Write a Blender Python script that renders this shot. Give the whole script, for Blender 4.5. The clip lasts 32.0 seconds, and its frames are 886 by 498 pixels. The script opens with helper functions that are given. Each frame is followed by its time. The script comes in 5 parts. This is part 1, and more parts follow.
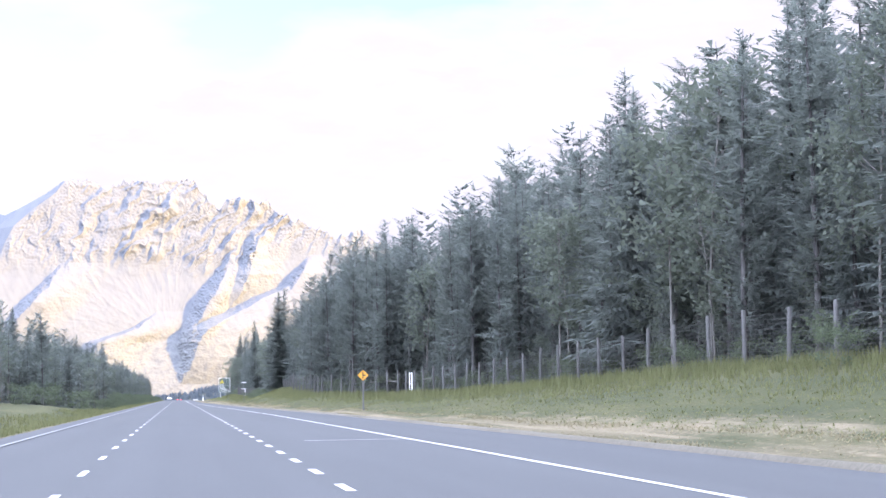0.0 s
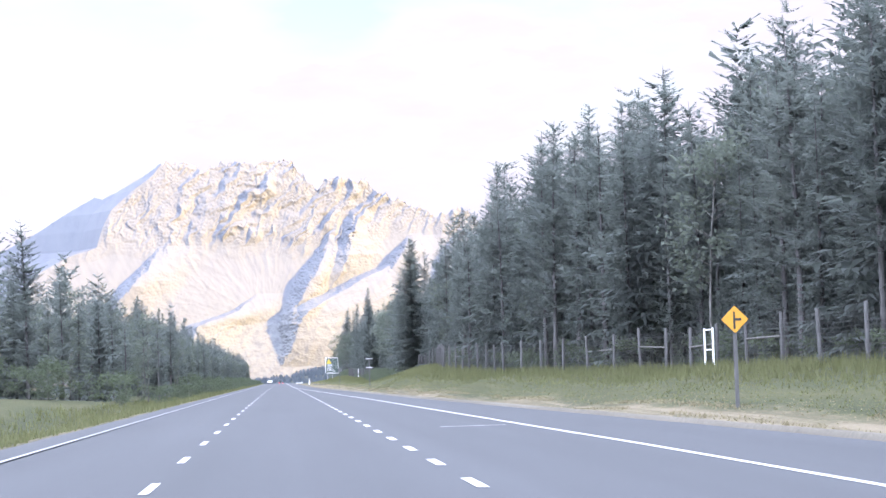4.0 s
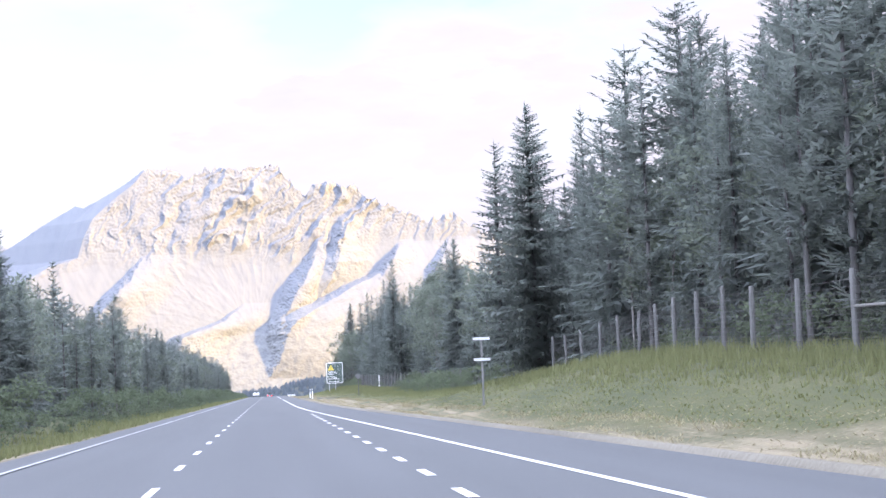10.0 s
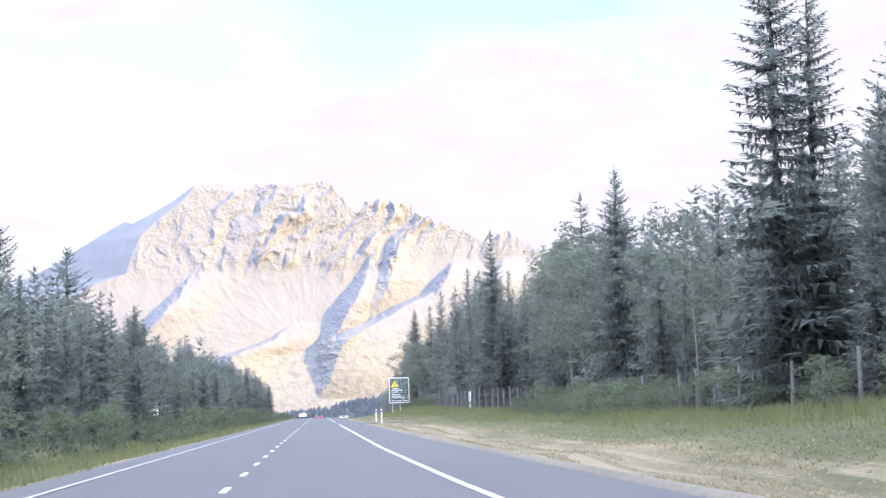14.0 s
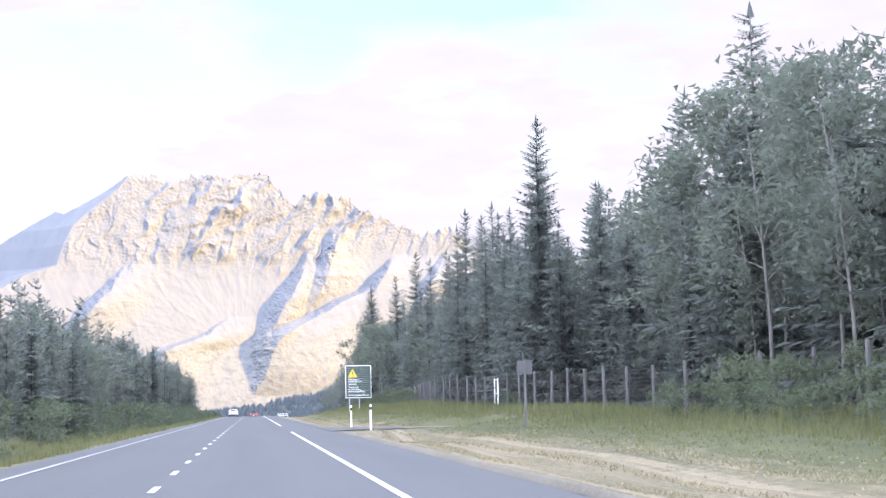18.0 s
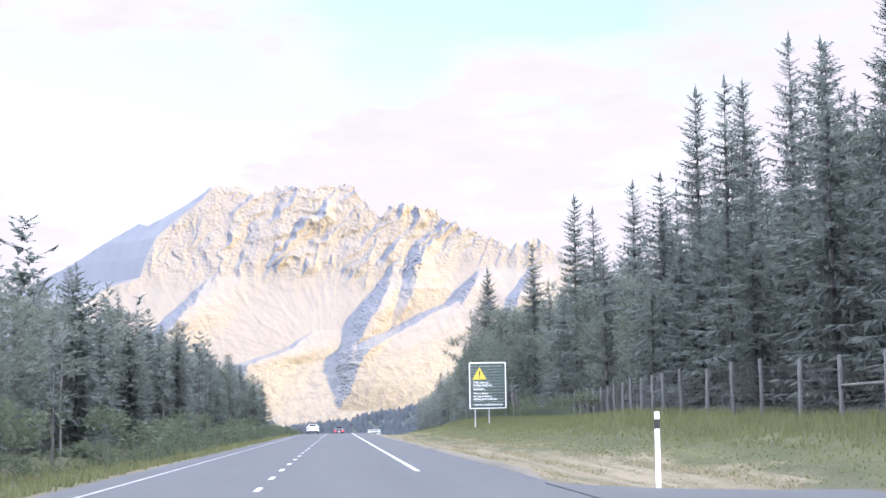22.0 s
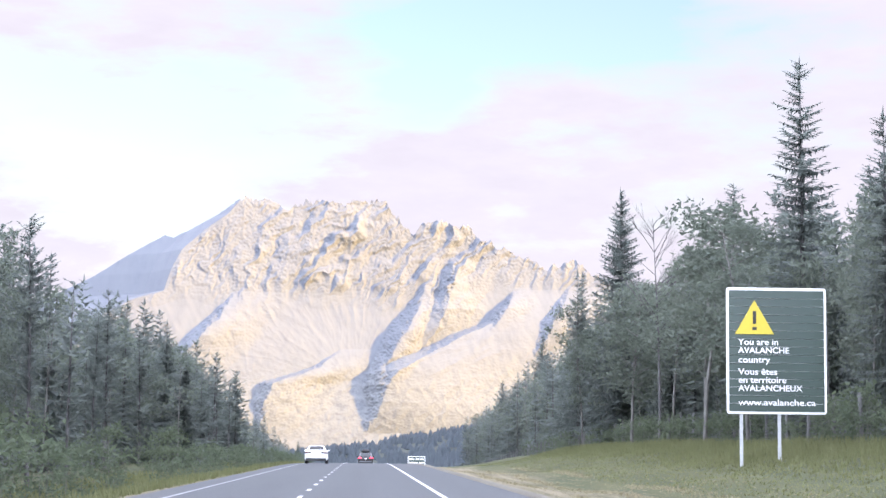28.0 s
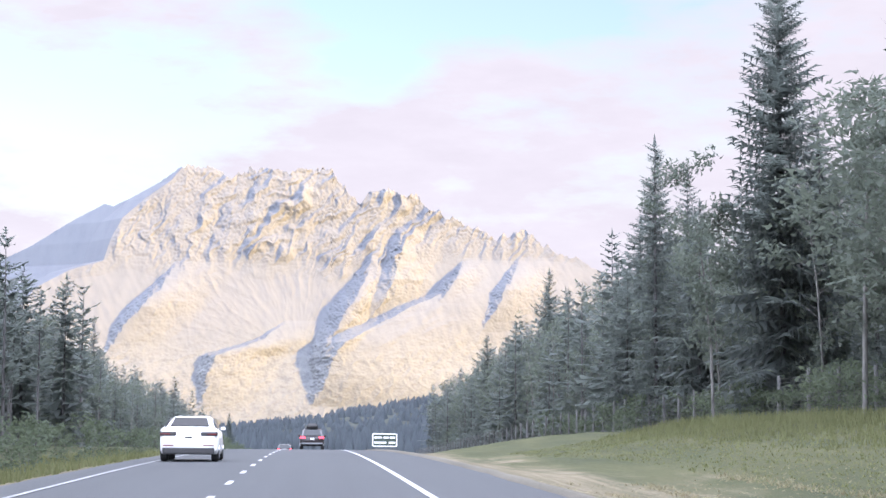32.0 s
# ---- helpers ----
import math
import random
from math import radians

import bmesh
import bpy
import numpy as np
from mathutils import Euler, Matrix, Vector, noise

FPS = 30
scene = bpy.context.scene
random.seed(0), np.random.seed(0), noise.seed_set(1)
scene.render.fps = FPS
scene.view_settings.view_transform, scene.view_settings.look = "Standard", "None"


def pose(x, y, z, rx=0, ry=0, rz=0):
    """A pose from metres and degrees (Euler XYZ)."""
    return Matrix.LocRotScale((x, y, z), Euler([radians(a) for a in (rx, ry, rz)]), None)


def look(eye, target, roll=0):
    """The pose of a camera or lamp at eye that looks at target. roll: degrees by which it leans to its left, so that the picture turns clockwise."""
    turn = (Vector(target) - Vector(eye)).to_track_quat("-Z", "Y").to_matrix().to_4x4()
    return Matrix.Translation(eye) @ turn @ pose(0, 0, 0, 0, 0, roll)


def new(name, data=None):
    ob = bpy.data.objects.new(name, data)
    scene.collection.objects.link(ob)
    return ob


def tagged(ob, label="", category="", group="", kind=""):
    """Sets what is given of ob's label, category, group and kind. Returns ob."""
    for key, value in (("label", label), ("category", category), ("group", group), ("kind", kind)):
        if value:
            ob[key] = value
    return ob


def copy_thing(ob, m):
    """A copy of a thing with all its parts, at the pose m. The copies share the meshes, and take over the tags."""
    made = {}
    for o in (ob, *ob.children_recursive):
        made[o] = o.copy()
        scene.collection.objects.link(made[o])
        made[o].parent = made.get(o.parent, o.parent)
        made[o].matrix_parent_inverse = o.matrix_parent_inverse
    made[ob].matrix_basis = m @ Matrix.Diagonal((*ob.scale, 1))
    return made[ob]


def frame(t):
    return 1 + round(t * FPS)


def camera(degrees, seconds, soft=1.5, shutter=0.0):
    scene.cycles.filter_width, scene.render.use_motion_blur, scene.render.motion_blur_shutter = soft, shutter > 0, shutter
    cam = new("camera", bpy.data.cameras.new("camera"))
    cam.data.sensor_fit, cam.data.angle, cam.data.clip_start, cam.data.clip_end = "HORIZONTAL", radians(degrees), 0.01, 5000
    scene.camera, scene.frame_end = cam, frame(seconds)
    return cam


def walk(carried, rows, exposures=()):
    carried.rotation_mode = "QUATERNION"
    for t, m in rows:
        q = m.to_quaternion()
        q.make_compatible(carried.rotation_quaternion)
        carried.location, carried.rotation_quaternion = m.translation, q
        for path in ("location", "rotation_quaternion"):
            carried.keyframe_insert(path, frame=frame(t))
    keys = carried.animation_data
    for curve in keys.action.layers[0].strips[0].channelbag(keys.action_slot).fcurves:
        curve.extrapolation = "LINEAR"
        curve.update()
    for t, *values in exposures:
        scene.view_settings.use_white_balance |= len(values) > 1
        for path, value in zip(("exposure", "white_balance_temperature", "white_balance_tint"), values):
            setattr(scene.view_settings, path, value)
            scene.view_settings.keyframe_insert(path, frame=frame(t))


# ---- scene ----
cam = camera(26.73, 32.0, soft=1.45)
# seconds, metres along the road, height, yaw to the right, pitch, roll
PATH = [
    (0.0, 0.00, 1.25, 8.047, 4.410, 0.903),
    (0.5, 11.15, 1.25, 8.360, 4.248, 1.053),
    (1.0, 22.30, 1.25, 8.612, 4.108, 1.232),
    (1.5, 33.45, 1.25, 8.528, 3.972, 1.438),
    (2.0, 44.60, 1.25, 8.114, 3.938, 1.214),
    (2.5, 55.75, 1.25, 7.380, 3.842, 1.413),
    (3.0, 66.90, 1.25, 6.545, 3.803, 1.495),
    (3.5, 78.05, 1.25, 5.731, 3.796, 1.594),
    (4.0, 89.20, 1.25, 4.984, 3.866, 1.730),
    (4.5, 100.35, 1.25, 4.278, 4.077, 2.076),
    (6.5, 144.95, 1.25, 3.883, 4.693, 3.421),
    (7.0, 156.10, 1.25, 4.123, 4.724, 3.304),
    (7.5, 167.25, 1.25, 4.128, 4.786, 3.142),
    (8.0, 178.40, 1.25, 3.913, 4.750, 3.122),
    (8.5, 189.55, 1.25, 3.880, 4.651, 3.061),
    (9.0, 200.70, 1.25, 4.173, 4.445, 3.005),
    (9.5, 211.85, 1.25, 4.755, 4.233, 2.850),
    (10.0, 223.00, 1.25, 5.332, 4.160, 2.423),
    (10.5, 234.15, 1.25, 5.650, 4.136, 2.381),
    (11.0, 245.30, 1.25, 5.610, 4.240, 1.998),
    (11.5, 256.45, 1.25, 5.179, 4.353, 1.917),
    (12.0, 267.60, 1.25, 4.556, 4.497, 1.826),
    (12.5, 278.75, 1.25, 4.019, 4.650, 1.654),
    (13.0, 289.90, 1.25, 3.733, 4.780, 1.600),
    (13.5, 301.05, 1.25, 3.689, 4.850, 1.506),
    (14.0, 312.20, 1.25, 3.824, 4.904, 1.690),
    (14.5, 323.35, 1.25, 4.075, 4.950, 1.403),
    (16.5, 367.95, 1.25, 6.044, 4.895, 0.968),
    (17.0, 379.10, 1.25, 6.307, 4.864, 0.870),
    (17.5, 390.25, 1.25, 6.192, 4.810, 1.107),
    (18.0, 401.40, 1.25, 5.821, 4.813, 1.123),
    (18.5, 412.55, 1.25, 5.249, 4.858, 1.139),
    (19.0, 423.70, 1.25, 4.615, 4.893, 1.343),
    (19.5, 434.85, 1.25, 4.031, 4.961, 1.345),
    (20.0, 446.00, 1.25, 3.564, 5.075, 1.521),
    (20.5, 457.15, 1.25, 3.372, 5.176, 1.349),
    (21.0, 468.30, 1.25, 3.354, 5.234, 1.291),
    (21.5, 479.45, 1.25, 3.369, 5.271, 1.123),
    (22.0, 490.60, 1.25, 3.228, 5.336, 0.942),
    (22.5, 501.75, 1.25, 2.777, 5.452, 0.706),
    (23.0, 512.90, 1.25, 2.233, 5.584, 0.551),
    (23.5, 524.05, 1.25, 1.937, 5.683, 0.410),
    (24.0, 535.20, 1.25, 2.187, 5.676, -0.079),
    (24.5, 546.35, 1.25, 2.883, 5.606, -0.234),
    (26.5, 590.95, 1.25, 3.917, 5.792, -0.500),
    (27.0, 602.10, 1.25, 3.257, 5.975, -0.533),
    (27.5, 613.25, 1.25, 2.693, 6.083, -0.567),
    (28.0, 624.40, 1.25, 2.433, 6.111, -0.600),
    (28.5, 635.55, 1.25, 2.443, 6.051, -0.587),
    (29.0, 646.70, 1.25, 2.595, 5.938, -0.575),
    (29.5, 657.85, 1.25, 2.778, 5.870, -0.562),
    (30.0, 669.00, 1.25, 2.883, 5.791, -0.550),
    (30.5, 680.15, 1.25, 2.991, 5.678, -0.538),
    (31.0, 691.30, 1.25, 3.255, 5.526, -0.525),
    (31.5, 702.45, 1.25, 3.663, 5.374, -0.513),
    (32.0, 713.60, 1.25, 4.105, 5.319, -0.500),
]
walk(cam, [(t, pose(0, y, z, 90 + p, r, -a)) for t, y, z, a, p, r in PATH], [(0.0, 2.6, 5920, 26), (8.0, 2.58, 5960, 26), (20.0, 2.53, 6080, 25), (26.0, 2.46, 6150, 25), (32.0, 2.37, 6150, 25)])

# ---- world, sun ----
SUN_EL, SUN_AZ = radians(12), radians(121)      # azimuth clockwise from the road's direction (+y)
SUN_DIR = Vector((math.sin(SUN_AZ) * math.cos(SUN_EL), math.cos(SUN_AZ) * math.cos(SUN_EL), math.sin(SUN_EL)))
world = bpy.data.worlds.new("sky")
scene.world = world
world.use_nodes = True


class Nodes:
    """Short hand for building a node tree."""

    def __init__(self, tree):
        self.tree = tree
        tree.nodes.clear()

    def add(self, kind, **settings):
        n = self.tree.nodes.new(kind)
        for k, v in settings.items():
            n.inputs[k].default_value = v
        return n

    def link(self, a, b):
        self.tree.links.new(a, b)

    def noise(self, vec, scale, detail=4, rough=0.55):
        n = self.add("ShaderNodeTexNoise", Scale=scale, Detail=detail, Roughness=rough)
        if vec is not None:
            self.link(vec, n.inputs["Vector"])
        return n.outputs["Fac"]

    def ramp(self, fac, stops):
        n = self.add("ShaderNodeValToRGB")
        while len(n.color_ramp.elements) < len(stops):
            n.color_ramp.elements.new(0.5)
        for e, (p, c) in zip(n.color_ramp.elements, stops):
            e.position, e.color = p, (*c, 1) if len(c) == 3 else c
        self.link(fac, n.inputs["Fac"])
        return n.outputs["Color"]

    def mix(self, fac, a, b, blend="MIX"):
        n = self.add("ShaderNodeMix")
        n.data_type, n.blend_type = "RGBA", blend
        for socket, v in ((n.inputs[0], fac), (n.inputs[6], a), (n.inputs[7], b)):
            if isinstance(v, (int, float)):
                socket.default_value = v
            elif isinstance(v, tuple):
                socket.default_value = (*v, 1)
            else:
                self.link(v, socket)
        return n.outputs[2]

    def math(self, op, a, b=0.0, c=0.0):
        n = self.add("ShaderNodeMath")
        n.operation = op
        for socket, v in zip(n.inputs, (a, b, c)):
            if isinstance(v, (int, float)):
                socket.default_value = v
            else:
                self.link(v, socket)
        return n.outputs[0]

    def mapping(self, vec, scale=(1, 1, 1), rot=(0, 0, 0), at=(0, 0, 0)):
        n = self.add("ShaderNodeMapping")
        n.inputs["Location"].default_value = at
        n.inputs["Scale"].default_value, n.inputs["Rotation"].default_value = scale, rot
        self.link(vec, n.inputs["Vector"])
        return n.outputs["Vector"]


def build_sky():
    """Thin cloud with gaps of pale blue; it brightens smoothly overhead and towards the low sun behind the camera."""
    n = Nodes(world.node_tree)
    sky = n.add("ShaderNodeTexSky")
    sky.sky_type, sky.sun_disc, sky.sun_elevation, sky.sun_rotation = "NISHITA", False, SUN_EL, SUN_AZ
    sky.air_density, sky.dust_density, sky.ozone_density = 1.0, 1.5, 1.0
    co = n.add("ShaderNodeTexCoord").outputs["Generated"]
    sep = n.add("ShaderNodeSeparateXYZ")
    n.link(co, sep.inputs[0])
    x, y, z = sep.outputs
    blue = n.mix(1.0, sky.outputs["Color"], SKY_BLUE, "MULTIPLY")
    stretched = n.mapping(co, (1.0, 1.0, 2.6), (0.0, 0.12, 0.0), (0.3, 0.0, 0.1))
    big = n.noise(stretched, 7.0, 5, 0.55)
    wisps = n.noise(n.mapping(co, (1.0, 1.0, 3.4), (0.0, 0.2, 0.0)), 22.0, 5, 0.6)

    def gap(cx, cz, wx, wz, strength):
        """A gap in the cloud round one direction."""
        a = n.math("DIVIDE", n.math("SUBTRACT", x, cx), wx)
        b = n.math("DIVIDE", n.math("SUBTRACT", z, cz), wz)
        r = n.math("ADD", n.math("MULTIPLY", a, a), n.math("MULTIPLY", b, b))
        return n.math("MULTIPLY", n.math("DIVIDE", 1.0, n.math("ADD", 1.0, n.math("MULTIPLY", r, r))), strength)

    open_sky = n.math("ADD", n.math("MULTIPLY", n.math("SUBTRACT", big, 0.5), 1.3), n.math("MULTIPLY", n.math("SUBTRACT", wisps, 0.5), 0.8))
    for cx, cz, wx, wz, strength in SKY_GAPS:
        open_sky = n.math("ADD", open_sky, gap(cx, cz, wx, wz, strength))
    cover = n.ramp(open_sky, [(0.1, (1, 1, 1)), (0.62, (0, 0, 0))])
    tone = n.ramp(wisps, [(0.3, CLOUD_DARK), (0.7, CLOUD_LIGHT)])
    near = n.mix(cover, blue, tone)
    # towards the sun, and overhead
    away = n.add("ShaderNodeMapRange")
    away.interpolation_type = "SMOOTHSTEP"
    away.inputs["From Min"].default_value, away.inputs["From Max"].default_value = 0.93, -0.1
    n.link(y, away.inputs["Value"])
    out = n.mix(1.0, near, n.mix(away.outputs[0], (1, 1, 1), SKY_BRIGHT), "MULTIPLY")
    bg = n.add("ShaderNodeBackground")
    n.link(out, bg.inputs["Color"])
    bg.inputs["Strength"].default_value = 1.0
    o = n.add("ShaderNodeOutputWorld")
    n.link(bg.outputs[0], o.inputs["Surface"])


# colour of the open sky and of the cloud, how much brighter the sky is on the sun's side, and the gaps: x, z of the direction, half sizes, strength
SKY_BLUE = (0.068, 0.0678, 0.0605)
CLOUD_DARK, CLOUD_LIGHT = (0.163, 0.1615, 0.162), (0.177, 0.1765, 0.1755)
SKY_BRIGHT = (5.7, 6.4, 6.9)
SKY_GAPS = [(0.075, 0.222, 0.085, 0.022, 0.65), (0.03, 0.188, 0.03, 0.018, 0.6), (-0.12, 0.165, 0.085, 0.045, 0.55), (0.16, 0.225, 0.08, 0.024, 0.35), (0.1, 0.165, 0.05, 0.008, 0.12)]
build_sky()
sun = new("sun", bpy.data.lights.new("sun", "SUN"))
sun.data.energy, sun.data.angle, sun.data.color = 4.0, radians(0.5), (1.0, 0.65, 0.15)
sun.matrix_world = look(SUN_DIR * 100, (0, 0, 0))


# ---- materials ----
def material(name, rough=0.8, metal=0.0, coords="Object"):
    m = bpy.data.materials.new(name)
    m.use_nodes = True
    n = Nodes(m.node_tree)
    bsdf = n.add("ShaderNodeBsdfPrincipled")
    bsdf.inputs["Roughness"].default_value, bsdf.inputs["Metallic"].default_value = rough, metal
    out = n.add("ShaderNodeOutputMaterial")
    n.link(bsdf.outputs[0], out.inputs["Surface"])
    co = n.add("ShaderNodeTexCoord").outputs[coords]
    return m, n, bsdf, co


def bump(n, bsdf, height, strength, distance):
    b = n.add("ShaderNodeBump", Strength=strength, Distance=distance)
    n.link(height, b.inputs["Height"])
    n.link(b.outputs[0], bsdf.inputs["Normal"])


def plain(name, color, rough=0.5, metal=0.0, vary=0.12, scale=8.0):
    """A paint or plastic with slight wear at two scales."""
    m, n, bsdf, co = material(name, rough, metal)
    a = n.noise(co, scale, 5)
    b = n.noise(co, scale * 9, 3)
    f = n.math("ADD", n.math("MULTIPLY", a, 0.7), n.math("MULTIPLY", b, 0.3))
    lo, hi = tuple(c * (1 - vary) for c in color), tuple(min(1, c * (1 + vary)) for c in color)
    n.link(n.ramp(f, [(0.3, lo), (0.7, hi)]), bsdf.inputs["Base Color"])
    return m


def foliage(name, dark, light, scale=0.5):
    m, n, bsdf, co = material(name, 0.75)
    info = n.add("ShaderNodeObjectInfo").outputs["Random"]
    isl = n.add("ShaderNodeNewGeometry").outputs["Random Per Island"]
    f = n.math("ADD", n.math("MULTIPLY", n.noise(co, scale, 3), 0.5), n.math("MULTIPLY", isl, 0.22))
    f = n.math("ADD", f, n.math("MULTIPLY", info, 0.2))
    n.link(n.ramp(f, [(0.2, dark), (0.85, light)]), bsdf.inputs["Base Color"])
    bsdf.inputs["Specular IOR Level"].default_value = 0.25
    through_leaf = n.add("ShaderNodeBsdfTranslucent")
    n.link(n.mix(1.0, bsdf.inputs["Base Color"].links[0].from_socket, (1.35, 1.35, 1.25), "MULTIPLY"), through_leaf.inputs["Color"])
    both = n.add("ShaderNodeMixShader", Fac=0.5)
    n.link(bsdf.outputs[0], both.inputs[1])
    n.link(through_leaf.outputs[0], both.inputs[2])
    out = [k for k in m.node_tree.nodes if k.type == "OUTPUT_MATERIAL"][0]
    n.link(both.outputs[0], out.inputs["Surface"])
    return m


def asphalt_material():
    m, n, bsdf, co = material("asphalt", 0.72)
    lanes = n.mapping(co, (0.9, 0.012, 1))
    streak = n.noise(lanes, 1.0, 4)
    patch = n.noise(n.mapping(co, (0.35, 0.05, 1)), 1.0, 4)
    grain = n.noise(co, 22.0, 3, 0.7)
    f = n.math("ADD", n.math("MULTIPLY", streak, 0.45), n.math("MULTIPLY", patch, 0.3))
    f = n.math("ADD", f, n.math("MULTIPLY", grain, 0.25))
    n.link(n.ramp(f, [(0.3, (0.04, 0.046, 0.051)), (0.7, (0.061, 0.068, 0.075))]), bsdf.inputs["Base Color"])
    bump(n, bsdf, grain, 0.25, 0.02)
    return m


def ground_material():
    m, n, bsdf, co = material("grass_ground", 0.95)
    sep = n.add("ShaderNodeSeparateXYZ")
    n.link(co, sep.inputs[0])
    wander = n.noise(n.mapping(co, (0.08, 0.02, 0.08)), 1.0, 4)
    along = n.noise(n.mapping(co, (0.55, 0.05, 0.2)), 1.0, 6, 0.6)
    fine = n.noise(n.mapping(co, (1.0, 0.55, 1.0)), 4.5, 6, 0.72)
    stalks = n.noise(n.mapping(co, (17.0, 1.6, 17.0)), 1.0, 5, 0.75)
    mown = n.math("ADD", n.math("MULTIPLY", along, 0.5), n.math("ADD", n.math("MULTIPLY", fine, 0.28), n.math("MULTIPLY", stalks, 0.22)))
    # straw-coloured mown verge near the road with rows of raked hay, green beyond it
    share = n.add("ShaderNodeAttribute")
    share.attribute_name = "verge"
    verge = share.outputs["Fac"]
    ragged = n.noise(n.mapping(co, (0.5, 0.13, 0.5)), 1.0, 5, 0.65)
    x = n.math("ADD", verge, n.math("MULTIPLY", n.math("SUBTRACT", wander, 0.5), 0.55))
    x = n.math("ADD", x, n.math("MULTIPLY", n.math("SUBTRACT", ragged, 0.5), 0.45))
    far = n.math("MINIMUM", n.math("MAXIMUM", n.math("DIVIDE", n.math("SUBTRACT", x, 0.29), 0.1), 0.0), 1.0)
    rows = n.noise(n.mapping(co, (1.5, 0.028, 0.4)), 1.0, 5, 0.6)
    hay = n.ramp(n.math("ADD", n.math("MULTIPLY", rows, 0.8), n.math("MULTIPLY", fine, 0.2)), [(0.5, (0, 0, 0)), (0.57, (1, 1, 1))])
    straw = n.ramp(mown,
                   [(0.36, (0.052, 0.056, 0.026)), (0.44, (0.07, 0.068, 0.033)), (0.5, (0.105, 0.091, 0.052)), (0.6, (0.15, 0.128, 0.08))])
    straw = n.mix(hay, straw, n.mix(fine, (0.12, 0.1, 0.062), (0.24, 0.204, 0.138)))
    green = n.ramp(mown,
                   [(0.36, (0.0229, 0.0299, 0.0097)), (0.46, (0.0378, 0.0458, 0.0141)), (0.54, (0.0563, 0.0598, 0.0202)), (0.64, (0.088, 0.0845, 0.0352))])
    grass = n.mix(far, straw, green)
    # forest floor and wooded hills further off
    wood = n.math("MINIMUM", n.math("MAXIMUM", n.math("DIVIDE", n.math("SUBTRACT", n.math("ABSOLUTE", sep.outputs[0]), 30.0), 8.0), 0.0), 1.0)
    ahead = n.math("MINIMUM", n.math("MAXIMUM", n.math("DIVIDE", n.math("SUBTRACT", sep.outputs[1], 1250.0), 60.0), 0.0), 1.0)
    wood = n.math("MAXIMUM", wood, ahead)
    forest = n.ramp(n.noise(co, 0.05, 6), [(0.3, (0.025, 0.032, 0.028)), (0.7, (0.05, 0.06, 0.048))])
    n.link(n.mix(wood, grass, forest), bsdf.inputs["Base Color"])
    bump(n, bsdf, fine, 0.6, 0.12)
    return m


def rock_material():
    m, n, bsdf, co = material("mountain_rock", 0.9)
    sep = n.add("ShaderNodeSeparateXYZ")
    n.link(co, sep.inputs[0])
    strata = n.noise(n.mapping(co, (0.004, 0.004, 0.03), (0.0, 0.12, 0.0)), 1.0, 6, 0.6)
    ribs = n.noise(n.mapping(co, (0.04, 0.012, 0.012), (0.0, 0.5, 0.0)), 1.0, 6, 0.65)
    f = n.math("ADD", n.math("MULTIPLY", strata, 0.25), n.math("MULTIPLY", ribs, 0.75))
    rock = n.ramp(f, [(0.34, (0.0848, 0.0926, 0.1104)), (0.46, (0.0966, 0.1045, 0.1222)), (0.66, (0.1055, 0.1134, 0.1292))])
    scrub = n.ramp(n.noise(co, 0.06, 6, 0.7), [(0.38, (0.0828, 0.0887, 0.0986)), (0.5, (0.1065, 0.1123, 0.1202)), (0.7, (0.1163, 0.1213, 0.1262))])
    low = n.math("ADD", sep.outputs[2], n.math("MULTIPLY", n.math("SUBTRACT", n.noise(co, 0.008, 4), 0.5), 130.0))
    k = n.ramp(n.math("DIVIDE", low, 500.0), [(0.25, (0, 0, 0)), (0.42, (1, 1, 1))])
    n.link(n.mix(k, scrub, rock), bsdf.inputs["Base Color"])
    bump(n, bsdf, n.noise(co, 0.05, 6, 0.65), 0.07, 8.0)
    return m


def bark_material(name, dark, light):
    m, n, bsdf, co = material(name, 0.9)
    f = n.noise(n.mapping(co, (6, 6, 1.2)), 1.0, 5, 0.6)
    n.link(n.ramp(f, [(0.35, dark), (0.65, light)]), bsdf.inputs["Base Color"])
    bump(n, bsdf, f, 0.5, 0.03)
    return m


def weathered_wood():
    m, n, bsdf, co = material("weathered_wood", 0.85)
    info = n.add("ShaderNodeObjectInfo").outputs["Random"]
    f = n.noise(n.mapping(co, (14, 14, 1.5)), 1.0, 5, 0.6)
    f = n.math("ADD", n.math("MULTIPLY", f, 0.75), n.math("MULTIPLY", info, 0.25))
    n.link(n.ramp(f, [(0.3, (0.064, 0.064, 0.064)), (0.7, (0.125, 0.126, 0.126))]), bsdf.inputs["Base Color"])
    bump(n, bsdf, f, 0.4, 0.01)
    return m


def gravel_material():
    m, n, bsdf, co = material("gravel", 0.95)
    f = n.math("ADD", n.math("MULTIPLY", n.noise(co, 9.0, 5, 0.7), 0.6), n.math("MULTIPLY", n.noise(n.mapping(co, (0.4, 0.08, 1)), 1.0, 4), 0.4))
    n.link(n.ramp(f, [(0.3, (0.0578, 0.0539, 0.0418)), (0.5, (0.1183, 0.1089, 0.0869)), (0.7, (0.1705, 0.1568, 0.1276))]), bsdf.inputs["Base Color"])
    bump(n, bsdf, f, 0.7, 0.05)
    return m


